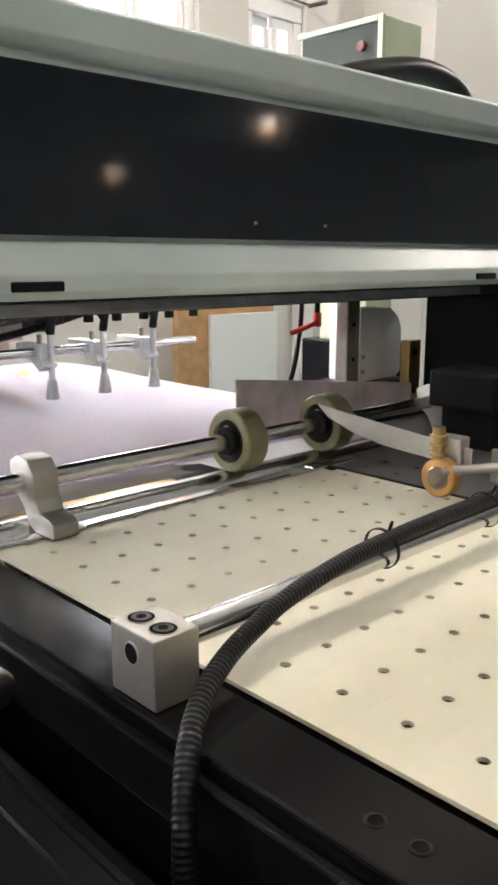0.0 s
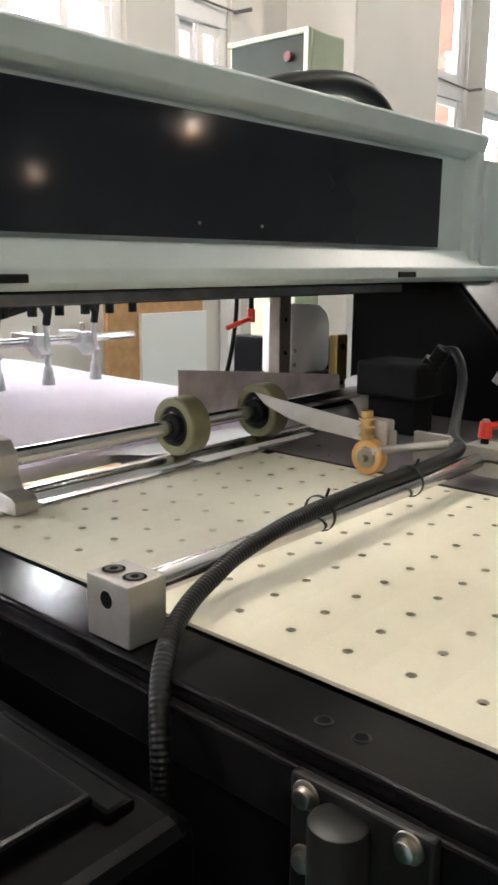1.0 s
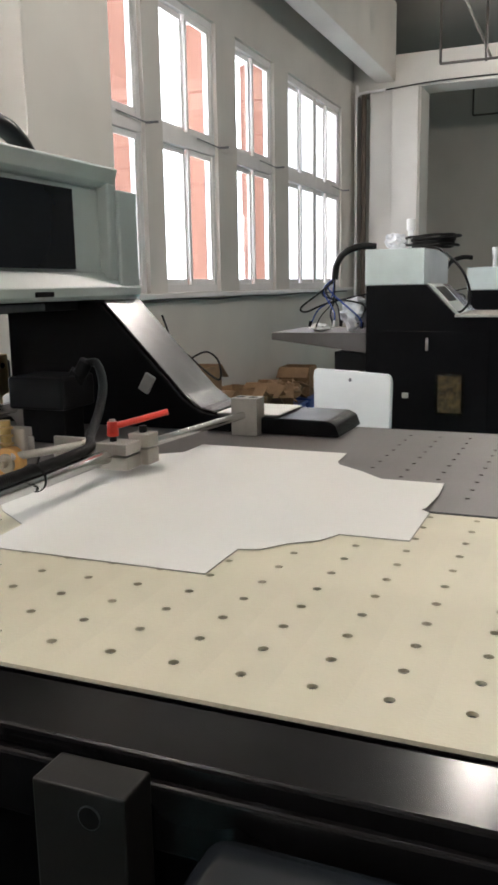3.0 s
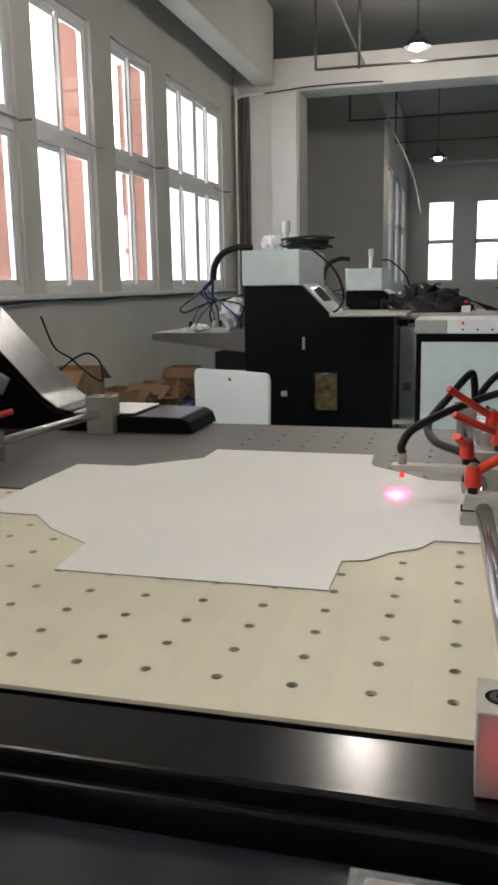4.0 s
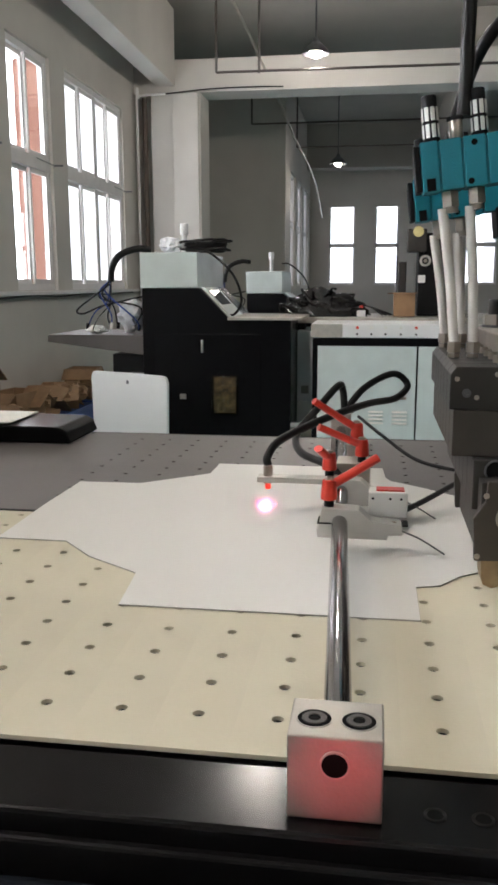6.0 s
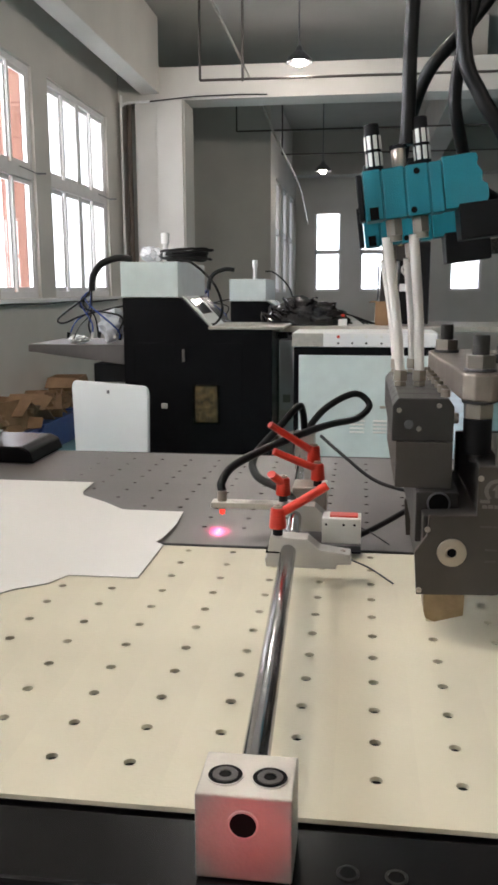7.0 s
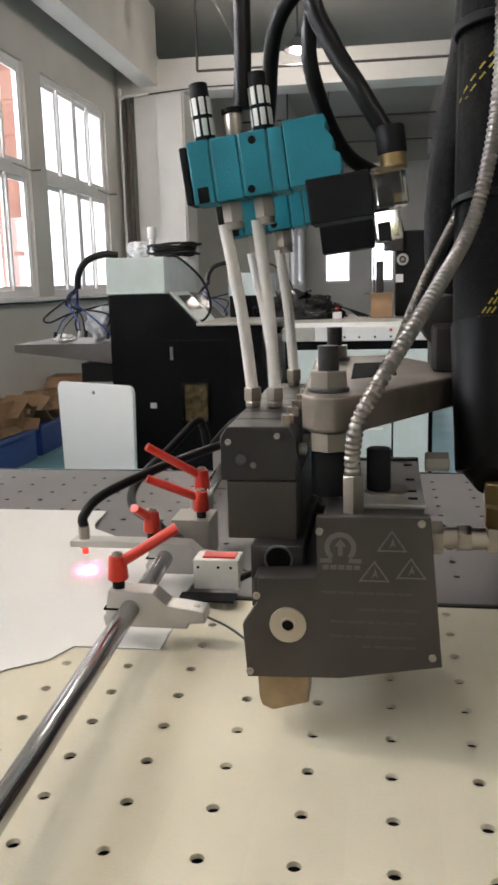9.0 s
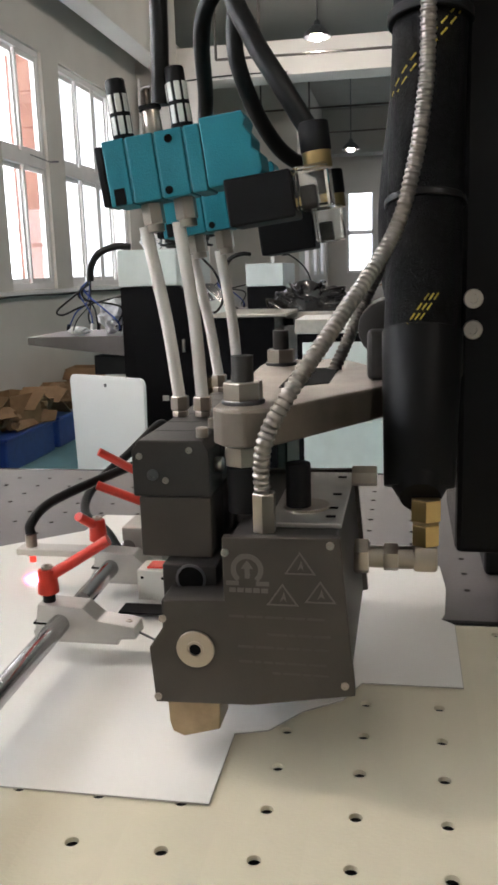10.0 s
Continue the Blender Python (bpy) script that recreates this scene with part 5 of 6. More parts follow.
# support arms that hold the head
sup = thing("gun_support", (0.42, 0.62, 1.09), "thick machined steel arms with clamp bolts holding the glue head", "support arm")
armp = [(0.338, 0.552), (0.345, 0.543), (0.356, 0.540), (0.372, 0.548), (0.392, 0.580), (0.430, 0.640), (0.430, 0.690), (0.402, 0.755), (0.386, 0.785), (0.342, 0.778), (0.331, 0.762), (0.330, 0.745)]
part("arm", prism(armp, "z", 1.100, 1.119, 0.0015), "cast", sup)
# dark cap laid on the arm as the shade of its opening
part("opening_shade", prism([(0.362, 0.622), (0.390, 0.640), (0.390, 0.722), (0.361, 0.714)], "z", 1.1190, 1.1196), "hole", sup)
for x, y, foot in ((0.3515, 0.566, 1.055), (0.3455, 0.745, 1.085)):
    z = 1.119
    part("threaded_stud", rod((x, y, foot), (x, y, z + 0.025), 0.0058), "gun_dark", sup, smooth=True)
    part("washer", ring((x, y, z), (x, y, z + 0.0022), 0.0115, 0.0058), "dark_steel", sup, smooth=True)
    part("nut", hexnut((x, y, z + 0.0022), (x, y, z + 0.0115), 0.0108), "nickel", sup)
    part("lower_washer", ring((x, y, 1.0968), (x, y, 1.0995), 0.0118, 0.0058), "dark_steel", sup, smooth=True)
    part("lower_nut", hexnut((x, y, 1.086), (x, y, 1.0965), 0.0108), "nickel", sup)
part("spacer", rod((0.3515, 0.566, 1.061), (0.3515, 0.566, 1.0855), 0.010), "black_matt", sup, smooth=True)
part("bridge", box(0.412, 0.4690, 0.65, 0.70, 1.1195, 1.150, 0.003), "gun_dark", sup)
part("round_clamp", rod((0.424, 0.66, 1.150), (0.424, 0.72, 1.150), 0.018, bevel=0.002), "gun_dark", sup, smooth=True)
part("slide_body", box(0.468, 0.56, 0.68, 0.80, 1.00, 1.60, 0.004), "black", sup)
part("post", box(0.50, 0.56, 0.81, 0.86, 0.936, 1.60, 0.004), "black_matt", sup)
for z in (1.147, 1.166):
    part("slide_bolt", screw((0.476, 0.68, z), (0, -1, 0), 0.006, 0.004), "nickel", sup, smooth=True)

# black hose bundle beside the gun
bun = thing("hose_bundle", (0.45, 0.66, 1.055), "bundle of black braided heated hoses with a tapered cuff", "hose bundle")
part("cuff", rod((0.443, 0.60, 1.066), (0.4443, 0.628, 1.150), 0.0195, None, 28, 0.0228, 0.001), "cuff", bun, smooth=True)
part("cuff_tip", rod((0.4435, 0.585, 1.064), (0.443, 0.602, 1.075), 0.011, None, 24, 0.0195), "cuff", bun, smooth=True)
part("hose", hose([(0.444, 0.623, 1.135), (0.445, 0.640, 1.19), (0.446, 0.655, 1.25), (0.448, 0.67, 1.33), (0.452, 0.68, 1.45), (0.46, 0.69, 1.62)], 0.0215, seg=20), "braid", bun, smooth=True)
part("hose", hose([(0.452, 0.69, 1.15), (0.468, 0.70, 1.25), (0.477, 0.70, 1.35), (0.486, 0.71, 1.62)], 0.018, seg=18), "braid", bun, smooth=True)
part("hose", hose([(0.452, 0.785, 1.10), (0.434, 0.80, 1.20), (0.440, 0.80, 1.29), (0.455, 0.80, 1.38), (0.470, 0.80, 1.62)], 0.020, seg=18), "braid", bun, smooth=True)
for row in (0.0, 7.0, 14.0):
    for k in range(4):
        zs = [1.153 + 0.0052 * (k + 0.65 * q) for q in (0.0, 0.5, 1.0)]
        pts = [(0.4443 + 0.0219 * math.cos(radians(242 + row + 1900 * (z - 1.153))), 0.629 + (z - 1.153) * 0.31 + 0.0232 * math.sin(radians(242 + row + 1900 * (z - 1.153))), z) for z in zs]
        part("thread_mark", hose(pts, 0.0005, seg=6, per=2), "yellow", bun, "yellow tracer threads")
for row in (0.0, 0.006):
    for k in range(9):
        turn_on = [radians(195 + 15 * k + 9 * q) for q in (0.0, 0.5, 1.0)]
        zs = [1.275 + row + 0.006 * (k + 0.6 * q) for q in (0.0, 0.5, 1.0)]
        pts = [(0.4475 + 0.0217 * math.cos(a), 0.66 + (z - 1.27) * 0.17 + 0.0217 * math.sin(a), z) for a, z in zip(turn_on, zs)]
        part("thread_mark", hose(pts, 0.0006, seg=6, per=2), "yellow", bun, "yellow tracer threads")
part("tie", ring((0.4455, 0.6475, 1.220), (0.4455, 0.6485, 1.224), 0.0232, 0.0208), "rubber", bun, smooth=True)
part("clamp_collar", ring((0.4478, 0.6665, 1.322), (0.4478, 0.6675, 1.328), 0.0245, 0.0208), "black_matt", bun, smooth=True)

# solenoid valve pack above the gun
LEAN = Matrix.Translation((0.30, 0.62, 1.245)) @ Matrix.Rotation(radians(-7), 4, "Y") @ Matrix.Translation((-0.30, -0.62, -1.245))


def valve_pack(dy, dz, label):
    m = Matrix.Translation((0, dy, dz)) @ LEAN
    v = thing("solenoid_valve", (0.31, 0.63 + dy, 1.21 + dz), label, "valve", "solenoid valves")

    def vp(name, bm, mat, lab="", smooth=False):
        return part(name, turn_mesh(bm, m), mat, v, lab, smooth)

    y0, y1 = 0.608, 0.634
    vp("end_cap", box(0.2635, 0.268, y0 + 0.001, y1 - 0.001, 1.229, 1.262, 0.001), "black_matt")
    for a, b in ((0.2685, 0.2815), (0.2825, 0.2985), (0.2995, 0.3155), (0.3165, 0.3255)):
        vp("body_section", box(a, b, y0, y1, 1.228, 1.264, 0.0009), "teal", "teal enamelled valve section")
    vp("body_core", box(0.2690, 0.3252, y0 + 0.0012, y1 - 0.0012, 1.2292, 1.2628), "teal")
    vp("pilot", prism([(0.326, 1.229), (0.326, 1.266), (0.350, 1.266), (0.3515, 1.262), (0.3500, 1.258), (0.354, 1.252), (0.3530, 1.246), (0.357, 1.243), (0.357, 1.234), (0.354, 1.229)], "y", y0 - 0.001, y1, 0.0008), "teal")
    for x, z in ((0.3075, 1.259), (0.3035, 1.232)):
        vp("mount_hole", rod((x, y0 + 0.0002, z), (x, y0 - 0.0004, z), 0.0023, seg=16), "hole")
    vp("manual_slot", box(0.2715, 0.278, y0 - 0.0004, y0 + 0.001, 1.2285, 1.2375), "hole")
    for x in (0.2785, 0.3135):
        vp("silencer", rod((x, 0.621, 1.264), (x, 0.621, 1.298), 0.0062, None, 24, 0.0056, 0.0012), "black_matt", "black plastic silencer", True)
        for k in range(8):
            for z0 in (1.2675, 1.2795):
                w = box(0.0056, 0.00635, -0.0016, 0.0016, z0, z0 + 0.0098, 0.0003, seg=1)
                turn_mesh(w, Matrix.Translation((x, 0.621, 0)) @ Matrix.Rotation(k * math.pi / 4 + 0.3, 4, "Z"))
                vp("silencer_window", w, "off_white", "pale filter window")
    vp("supply_fitting", rod((0.2965, 0.621, 1.264), (0.2965, 0.621, 1.278), 0.0052, bevel=0.0008), "nickel", "plated push-in fitting", True)
    vp("fitting_collar", rod((0.2965, 0.621, 1.278), (0.2965, 0.621, 1.2805), 0.0064), "black_matt", "", True)
    vp("solenoid", box(0.335, 0.372, y0 - 0.004, y1 + 0.002, 1.206, 1.2315, 0.0012), "black_matt", "black solenoid coil")
    vp("connector", box(0.372, 0.392, y0 - 0.002, y1, 1.209, 1.232, 0.002), "clear", "clear amber connector hood")
    vp("connector_core", box(0.375, 0.384, y0 + 0.006, y1 - 0.007, 1.211, 1.222, 0.001), "gun_dark")
    vp("gland", rod((0.386, 0.62, 1.230), (0.386, 0.62, 1.252), 0.008, bevel=0.001), "brass", "brass cable gland", True)
    vp("gland_cap", rod((0.386, 0.62, 1.239), (0.386, 0.62, 1.255), 0.0085, bevel=0.001), "black_matt", "", True)
    for x in (0.2885, 0.308):
        vp("port_nut", hexnut((x, 0.621, 1.216), (x, 0.621, 1.228), 0.0066), "nickel", "plated tube nut")
        vp("port_ferrule", rod((x, 0.621, 1.212), (x, 0.621, 1.216), 0.0052), "nickel", "", True)
    return v


valve_pack(0, 0, "teal solenoid valve with silencers above the glue head")
valve_pack(0.103, -0.014, "second teal solenoid valve behind the first")


def air_tube(p, q):
    p, q = Vector(p), Vector(q)
    mid = p.lerp(q, 0.5) + Vector((0.0015, 0.002, 0))
    t = thing("air_tube", q, "white air tube between valve and glue head", "air tube", "air tubes")
    part("tube", hose([p, mid, q + Vector((0, 0, 0.006))], 0.0038, seg=16), "tube", t, smooth=True)
    nut = hexnut(q, q + Vector((0, 0, 0.0085)), 0.0058)
    hexnut(q + Vector((0, 0, -0.004)), q + Vector((0, 0, -0.0005)), 0.0050, nut)
    part("nut", nut, "nickel", t, "plated tube nut")


air_tube((0.2860, 0.621, 1.214), (0.2995, 0.629, 1.105))
air_tube((0.3060, 0.621, 1.216), (0.3140, 0.628, 1.105))
air_tube((0.2870, 0.724, 1.200), (0.3005, 0.735, 1.105))
air_tube((0.3070, 0.724, 1.202), (0.3150, 0.735, 1.105))
for pts, r in (
    ([(0.2985, 0.621, 1.280), (0.2995, 0.622, 1.31), (0.300, 0.625, 1.36), (0.306, 0.63, 1.50)], 0.0052),
    ([(0.2985, 0.724, 1.266), (0.302, 0.72, 1.30), (0.315, 0.67, 1.34), (0.345, 0.675, 1.375), (0.38, 0.68, 1.42)], 0.0052),
    ([(0.382, 0.62, 1.262), (0.366, 0.62, 1.288), (0.350, 0.625, 1.315), (0.338, 0.63, 1.35), (0.335, 0.64, 1.45)], 0.0056),
    ([(0.382, 0.722, 1.248), (0.356, 0.69, 1.262), (0.340, 0.66, 1.295), (0.336, 0.655, 1.33), (0.350, 0.65, 1.40), (0.37, 0.65, 1.48)], 0.0050),
):
    solid("air_hose", hose(pts, r, seg=14), "rubber", "black air hose running up from a valve", "hose", "valve hoses", smooth=True)

# ---- second machine, its repeat beyond, and the cabinet ----


def press_machine(label, dz=0.0):
    """The machine; dz: how much lower its top works stand."""
    m = thing("press_machine", (-0.5, 4.3, 0.0), label, "machine", "press machines")
    part("body", prism([(-0.885, 0.06), (-0.885, 1.136 - dz), (-0.600, 1.136 - dz), (-0.455, 0.992 - dz / 2), (-0.155, 0.985), (-0.155, 0.06)], "y", 3.92, 4.62, 0.004), "black", m)
    part("top_box", box(-0.890, -0.606, 3.915, 4.60, 1.138 - dz, 1.306 - dz, 0.005), "mint", m, "pale mint top box")
    part("console", prism([(-0.600, 1.142 - dz), (-0.584, 1.142 - dz), (-0.445, 0.998), (-0.461, 0.998)], "y", 3.95, 4.30, 0.001), "mint", m, "sloped pale console")
    part("display", prism([(-0.566, 1.125 - dz), (-0.564, 1.126 - dz), (-0.500, 1.057 - dz), (-0.502, 1.056 - dz)], "y", 4.00, 4.25), "panel", m, "dark console display")
    part("console_desk", box(-0.46, -0.10, 3.90, 4.45, 0.986, 1.000, 0.003), "alu_dull", m, "pale worktop edge")
    part("tray", prism([(-1.386, 0.872), (-1.386, 0.908), (-0.887, 0.908), (-0.887, 0.81)], "y", 3.95, 4.45, 0.002), "grey", m, "dark grey side tray")
    part("tray_box", box(-1.06, -0.887, 3.98, 4.3, 0.72, 0.812, 0.003), "black_matt", m)
    part("door", box(-0.83, -0.30, 3.915, 3.921, 0.14, 0.92, 0.002), "black", m)
    part("handle", rod((-0.585, 3.905, 0.83), (-0.585, 3.905, 0.89), 0.007, bevel=0.002), "nickel", m, "bright door handle", smooth=True)
    jb = part("junction_box", box(-0.540, -0.412, 3.900, 3.914, 0.528, 0.718, 0.002), "clear", m, "clear plastic box showing wiring")
    part("wiring", box(-0.530, -0.422, 3.9145, 3.916, 0.536, 0.71), material("wiring_mix", (0.35, 0.25, 0.14), 0.6, second=(0.05, 0.05, 0.05), scale=45), jb)
    part("catch", box(-0.70, -0.67, 3.905, 3.915, 0.60, 0.625, 0.002), "alu_dull", m)
    part("foot", box(-0.86, -0.2, 3.95, 4.6, 0.0, 0.06), "black_matt", m)
    part("rail", box(-0.25, 0.06, 3.93, 3.96, 0.47, 0.49, 0.002), "alu", m)
    part("vent_stub", rod((-0.72, 4.15, 1.306 - dz), (-0.72, 4.15, 1.40 - dz), 0.014, None, 14), "white", m, "white plastic nozzle on top", smooth=True)
    part("vent_stub", rod((-0.72, 4.15, 1.40 - dz), (-0.72, 4.15, 1.455 - dz), 0.021, None, 14, bevel=0.004), "white", m, "white plastic nozzle on top", smooth=True)
    part("conduit", hose([(-0.88, 4.1, 1.325), (-0.95, 4.08, 1.33), (-1.03, 4.06, 1.30), (-1.07, 4.05, 1.24), (-1.08, 4.05, 1.17)], 0.017), "rubber", m, "black hose arching down to the tray", smooth=True)
    rnd = random.Random(21)
    for k in range(7):
        e = Vector((-1.20 + 0.045 * k + rnd.uniform(-0.02, 0.02), 4.02 + rnd.uniform(-0.03, 0.06), 0.915 + rnd.uniform(0, 0.03)))
        m1 = Vector((-1.10 + rnd.uniform(-0.05, 0.06), 4.04, 1.09 + rnd.uniform(-0.03, 0.03)))
        m2 = e + Vector((rnd.uniform(-0.05, 0.06), rnd.uniform(-0.03, 0.03), rnd.uniform(0.05, 0.11)))
        part("cable", hose([(-1.08, 4.05, 1.18), m1, m2, e], rnd.uniform(0.0028, 0.0048)), "rubber" if k % 3 else "blue", m, smooth=True)
        part("cable_plug", rod(e + Vector((0, 0, -0.004)), e + Vector((0.004, 0.002, 0.028)), 0.0085, bevel=0.002), "off_white" if k % 2 else "black_matt", m, smooth=True)
    part("loop_cable", hose([(-1.08, 4.05, 1.16), (-1.16, 4.03, 1.10), (-1.25, 4.02, 1.03), (-1.22, 4.02, 1.01), (-1.12, 4.04, 1.05), (-0.95, 4.1, 1.09), (-0.89, 4.1, 1.10)], 0.005), "rubber", m, smooth=True)
    part("desk_cable", hose([(-0.62, 4.0, 1.31), (-0.55, 3.98, 1.30), (-0.44, 3.96, 1.20), (-0.40, 3.96, 1.08), (-0.44, 3.97, 1.01), (-0.50, 3.97, 1.02)], 0.006), "rubber", m, smooth=True)
    return m


press = press_machine("black press machine with a pale mint top box and side tray")
twin = press_machine("further black press machine with a pale top box", 0.055)
twin.location = (-0.5 + 0.135, 4.3 + 2.5, 0.0)


def crumple(cx, cy, cz, r, seed, mat, name, label, cat, squash=0.6):
    rnd = random.Random(seed)
    bm = bmesh.new()
    bmesh.ops.create_icosphere(bm, subdivisions=3, radius=r)
    for v in bm.verts:
        k = noise.noise(v.co * (2.2 / r) + Vector((seed, 0, 0))) * 0.45 + noise.noise(v.co * (6 / r) + Vector((0, seed, 0))) * 0.22
        v.co *= 1 + k
        v.co.z *= squash
    lo = min(v.co.z for v in bm.verts)
    bmesh.ops.translate(bm, verts=bm.verts, vec=(cx, cy, cz - lo))
    return solid(name, bm, mat, label, cat)


crumple(-0.98, 4.1, 0.908, 0.085, 3, "film", "plastic_bag", "crumpled clear plastic bag on the tray", "plastic bag", 0.9)
crumple(-1.16, 4.05, 0.908, 0.05, 5, "white", "cloth", "crumpled white cloth on the tray", "cloth", 0.4)
crumple(-0.93, 4.12, 0.99, 0.035, 8, "blue", "blue_bag", "blue crumpled plastic on the tray", "plastic bag", 0.8)
crumple(-0.80, 4.2, 1.306, 0.06, 13, "film", "plastic_bag", "crumpled clear bag on the top box", "plastic bag", 0.7)


def cable_coil(cx, cy, cz, r, turns, seed, label):
    rnd = random.Random(seed)
    c = thing("cable_coil", (cx, cy, cz), label, "cable coil")
    for k in range(turns):
        a0, rr = rnd.uniform(0, 6.28), r * rnd.uniform(0.7, 1.0)
        pts = [(cx + rr * math.cos(a0 + s * 0.7) * rnd.uniform(0.93, 1.07), cy + 0.6 * rr * math.sin(a0 + s * 0.7), cz + 0.006 + 0.007 * k + rnd.uniform(0, 0.012)) for s in range(10)]
        part("turn", hose(pts, 0.006, seg=8, per=5), "rubber", c, smooth=True)
    return c


cable_coil(-0.61, 4.15, 1.308, 0.13, 8, 4, "coil of black cable lying on the top box")


def film_heap():
    rnd = random.Random(12)
    h = thing("film_heap", (-0.05, 4.45, 0.985), "heap of crumpled glossy black film on the worktop, with added tube loops", "tubing heap")
    # loops of tube are added to suggest the tangled film
    for k in range(13):
        f = rnd.random()
        x = -0.20 + 0.34 * f
        top = 0.145 * math.sin(math.pi * min(0.95, max(0.12, 0.9 - f * 0.8)))
        pts = []
        a0 = rnd.uniform(0, 6.28)
        for s in range(7):
            pts.append((x + 0.09 * math.cos(a0 + s) * rnd.uniform(0.5, 1.1), 4.45 + 0.10 * math.sin(a0 + s * 1.1), 0.99 + top * rnd.uniform(0.05, 1.0)))
        part("tube_loop", hose(pts, 0.0065, seg=7, per=5), "bag", h, smooth=True)
    dome = bmesh.new()
    bmesh.ops.create_icosphere(dome, subdivisions=4, radius=1.0)
    for v in dome.verts:
        n = 1 + 0.22 * noise.noise(v.co * 2.3) + 0.12 * noise.noise(v.co * 6.0) + 0.05 * noise.noise(v.co * 15.0)
        v.co = Vector((-0.03 + 0.22 * v.co.x * n, 4.46 + 0.12 * v.co.y * n, 0.986 + max(0.0, v.co.z * n) * (0.135 - 0.03 * v.co.x)))
    part("film_mound", dome, "bag", h, "crumpled glossy black film", smooth=True)


film_heap()
bench = thing("work_bench", (0.4, 4.6, 0.0), "dark bench behind the cabinet carrying loose gear", "bench")
part("top", box(-0.20, 1.4, 4.30, 4.95, 0.955, 0.985, 0.003), "alu_dull", bench)
for x in (-0.15, 1.35):
    for y in (4.35, 4.9):
        part("leg", box(x - 0.03, x + 0.03, y - 0.03, y + 0.03, 0, 0.955), "black_matt", bench)
cabn = thing("switch_cabinet", (0.25, 4.0, 0.0), "mint steel switch cabinet with a black frame", "cabinet")
part("frame", box(-0.050, 0.62, 3.90, 4.28, 0.02, 0.905, 0.004), "black", cabn)
part("top_panel", box(-0.056, 0.62, 3.885, 4.28, 0.907, 0.972, 0.004), "white", cabn, "white control panel top")
part("top_end", box(-0.056, 0.09, 3.881, 3.8845, 0.909, 0.970, 0.001), "alu_dull", cabn)
part("door", box(-0.024, 0.436, 3.885, 3.899, 0.06, 0.868, 0.003), "mint", cabn, "pale mint door")
part("door", box(0.444, 0.60, 3.885, 3.899, 0.06, 0.868, 0.003), "mint", cabn, "pale mint door")
part("door_handle", box(0.36, 0.395, 3.878, 3.885, 0.62, 0.632, 0.001), "nickel", cabn)
for col_ in (0.22, 0.33):
    for k in range(4):
        part("louvre", prism([(3.884, 0.50 + 0.018 * k), (3.876, 0.503 + 0.018 * k), (3.884, 0.510 + 0.018 * k)], "x", col_, col_ + 0.07), "off_white", cabn)
for x, mname in ((0.16, "red"), (0.225, "off_white"), (0.29, "off_white"), (0.36, "off_white"), (0.43, "red")):
    for z in (0.955, 0.925):
        part("button", rod((x, 3.885, z), (x, 3.879, z), 0.007 if z > 0.94 else 0.005, seg=12), mname if z > 0.94 else "black_matt", cabn, smooth=True)
white_unit = thing("white_unit", (-0.1, 4.5, 0.0), "white steel unit standing between the machines", "cabinet")
part("body", box(-0.15, -0.06, 4.2, 4.6, 0.56, 0.92, 0.003), "white", white_unit)
part("base", box(-0.15, -0.06, 4.2, 4.6, 0.0, 0.56, 0.003), "off_white", white_unit)
part("grille", box(-0.128, -0.09, 4.195, 4.2, 0.60, 0.64), "edge", white_unit)
ct = thing("carton", (0.40, 4.45, 0.985), "small open brown carton on the bench", "carton")
part("box", box(0.335, 0.445, 4.40, 4.50, 0.986, 1.105, 0.002), "carton", ct)
part("flap", turn_mesh(box(0.30, 0.445, 4.39, 4.40, 1.104, 1.108), Matrix.Identity(4)), "carton", ct)
part("flap", box(0.31, 0.455, 4.40, 4.50, 1.106, 1.110), "carton", ct)


def tall_unit():
    u = thing("drill_unit", (0.52, 4.6, 0.985), "tall black machine head with a round bright spindle", "machine head")
    part("column", box(0.46, 0.62, 4.55, 4.75, 0.986, 1.42, 0.006), "black_matt", u)
    part("head", box(0.40, 0.50, 4.52, 4.62, 1.32, 1.44, 0.006), "gun_dark", u)
    part("spindle", ring((0.497, 4.55, 1.275), (0.497, 4.53, 1.275), 0.030, 0.018), "alu", u, smooth=True)
    part("spindle_hub", rod((0.497, 4.55, 1.275), (0.497, 4.525, 1.275), 0.010), "nickel", u, smooth=True)
    part("block", box(0.36, 0.40, 4.55, 4.60, 1.10, 1.27, 0.004), "gun_dark", u)
    # roll of tape, added against the head as one of its parts
    part("tape_roll", rod((0.455, 4.505, 1.425), (0.455, 4.521, 1.425), 0.028, None, 24, bevel=0.004), material("pale_yellow_plastic", (0.70, 0.62, 0.28), 0.5), u, "pale yellow roll of tape", smooth=True)
    part("plate", box(0.462, 0.50, 4.54, 4.549, 1.16, 1.20, 0.001), "white", u)
    for k in range(3):
        part("rod", rod((0.35 + 0.02 * k, 4.56, 0.99), (0.35 + 0.02 * k, 4.56, 1.30 - 0.03 * k), 0.005), "dark_steel", u, smooth=True)


tall_unit()
sw = thing("valve_block", (0.2, 4.4, 0.985), "small red and white valve block on the bench", "valve")
part("body", box(0.145, 0.19, 4.36, 4.40, 0.986, 1.02, 0.002), "white", sw)
part("cap", rod((0.168, 4.38, 1.02), (0.168, 4.38, 1.045), 0.010), "red", sw, smooth=True)
for k in range(4):
    solid("bench_cable", hose([(0.14 - 0.02 * k, 4.37, 0.992), (0.10, 4.36, 1.03 + 0.01 * k), (0.20, 4.40, 1.04), (0.28 + 0.02 * k, 4.42, 0.992)], 0.004), "rubber", "black cable lying across the bench", "cable", "bench cables", smooth=True)

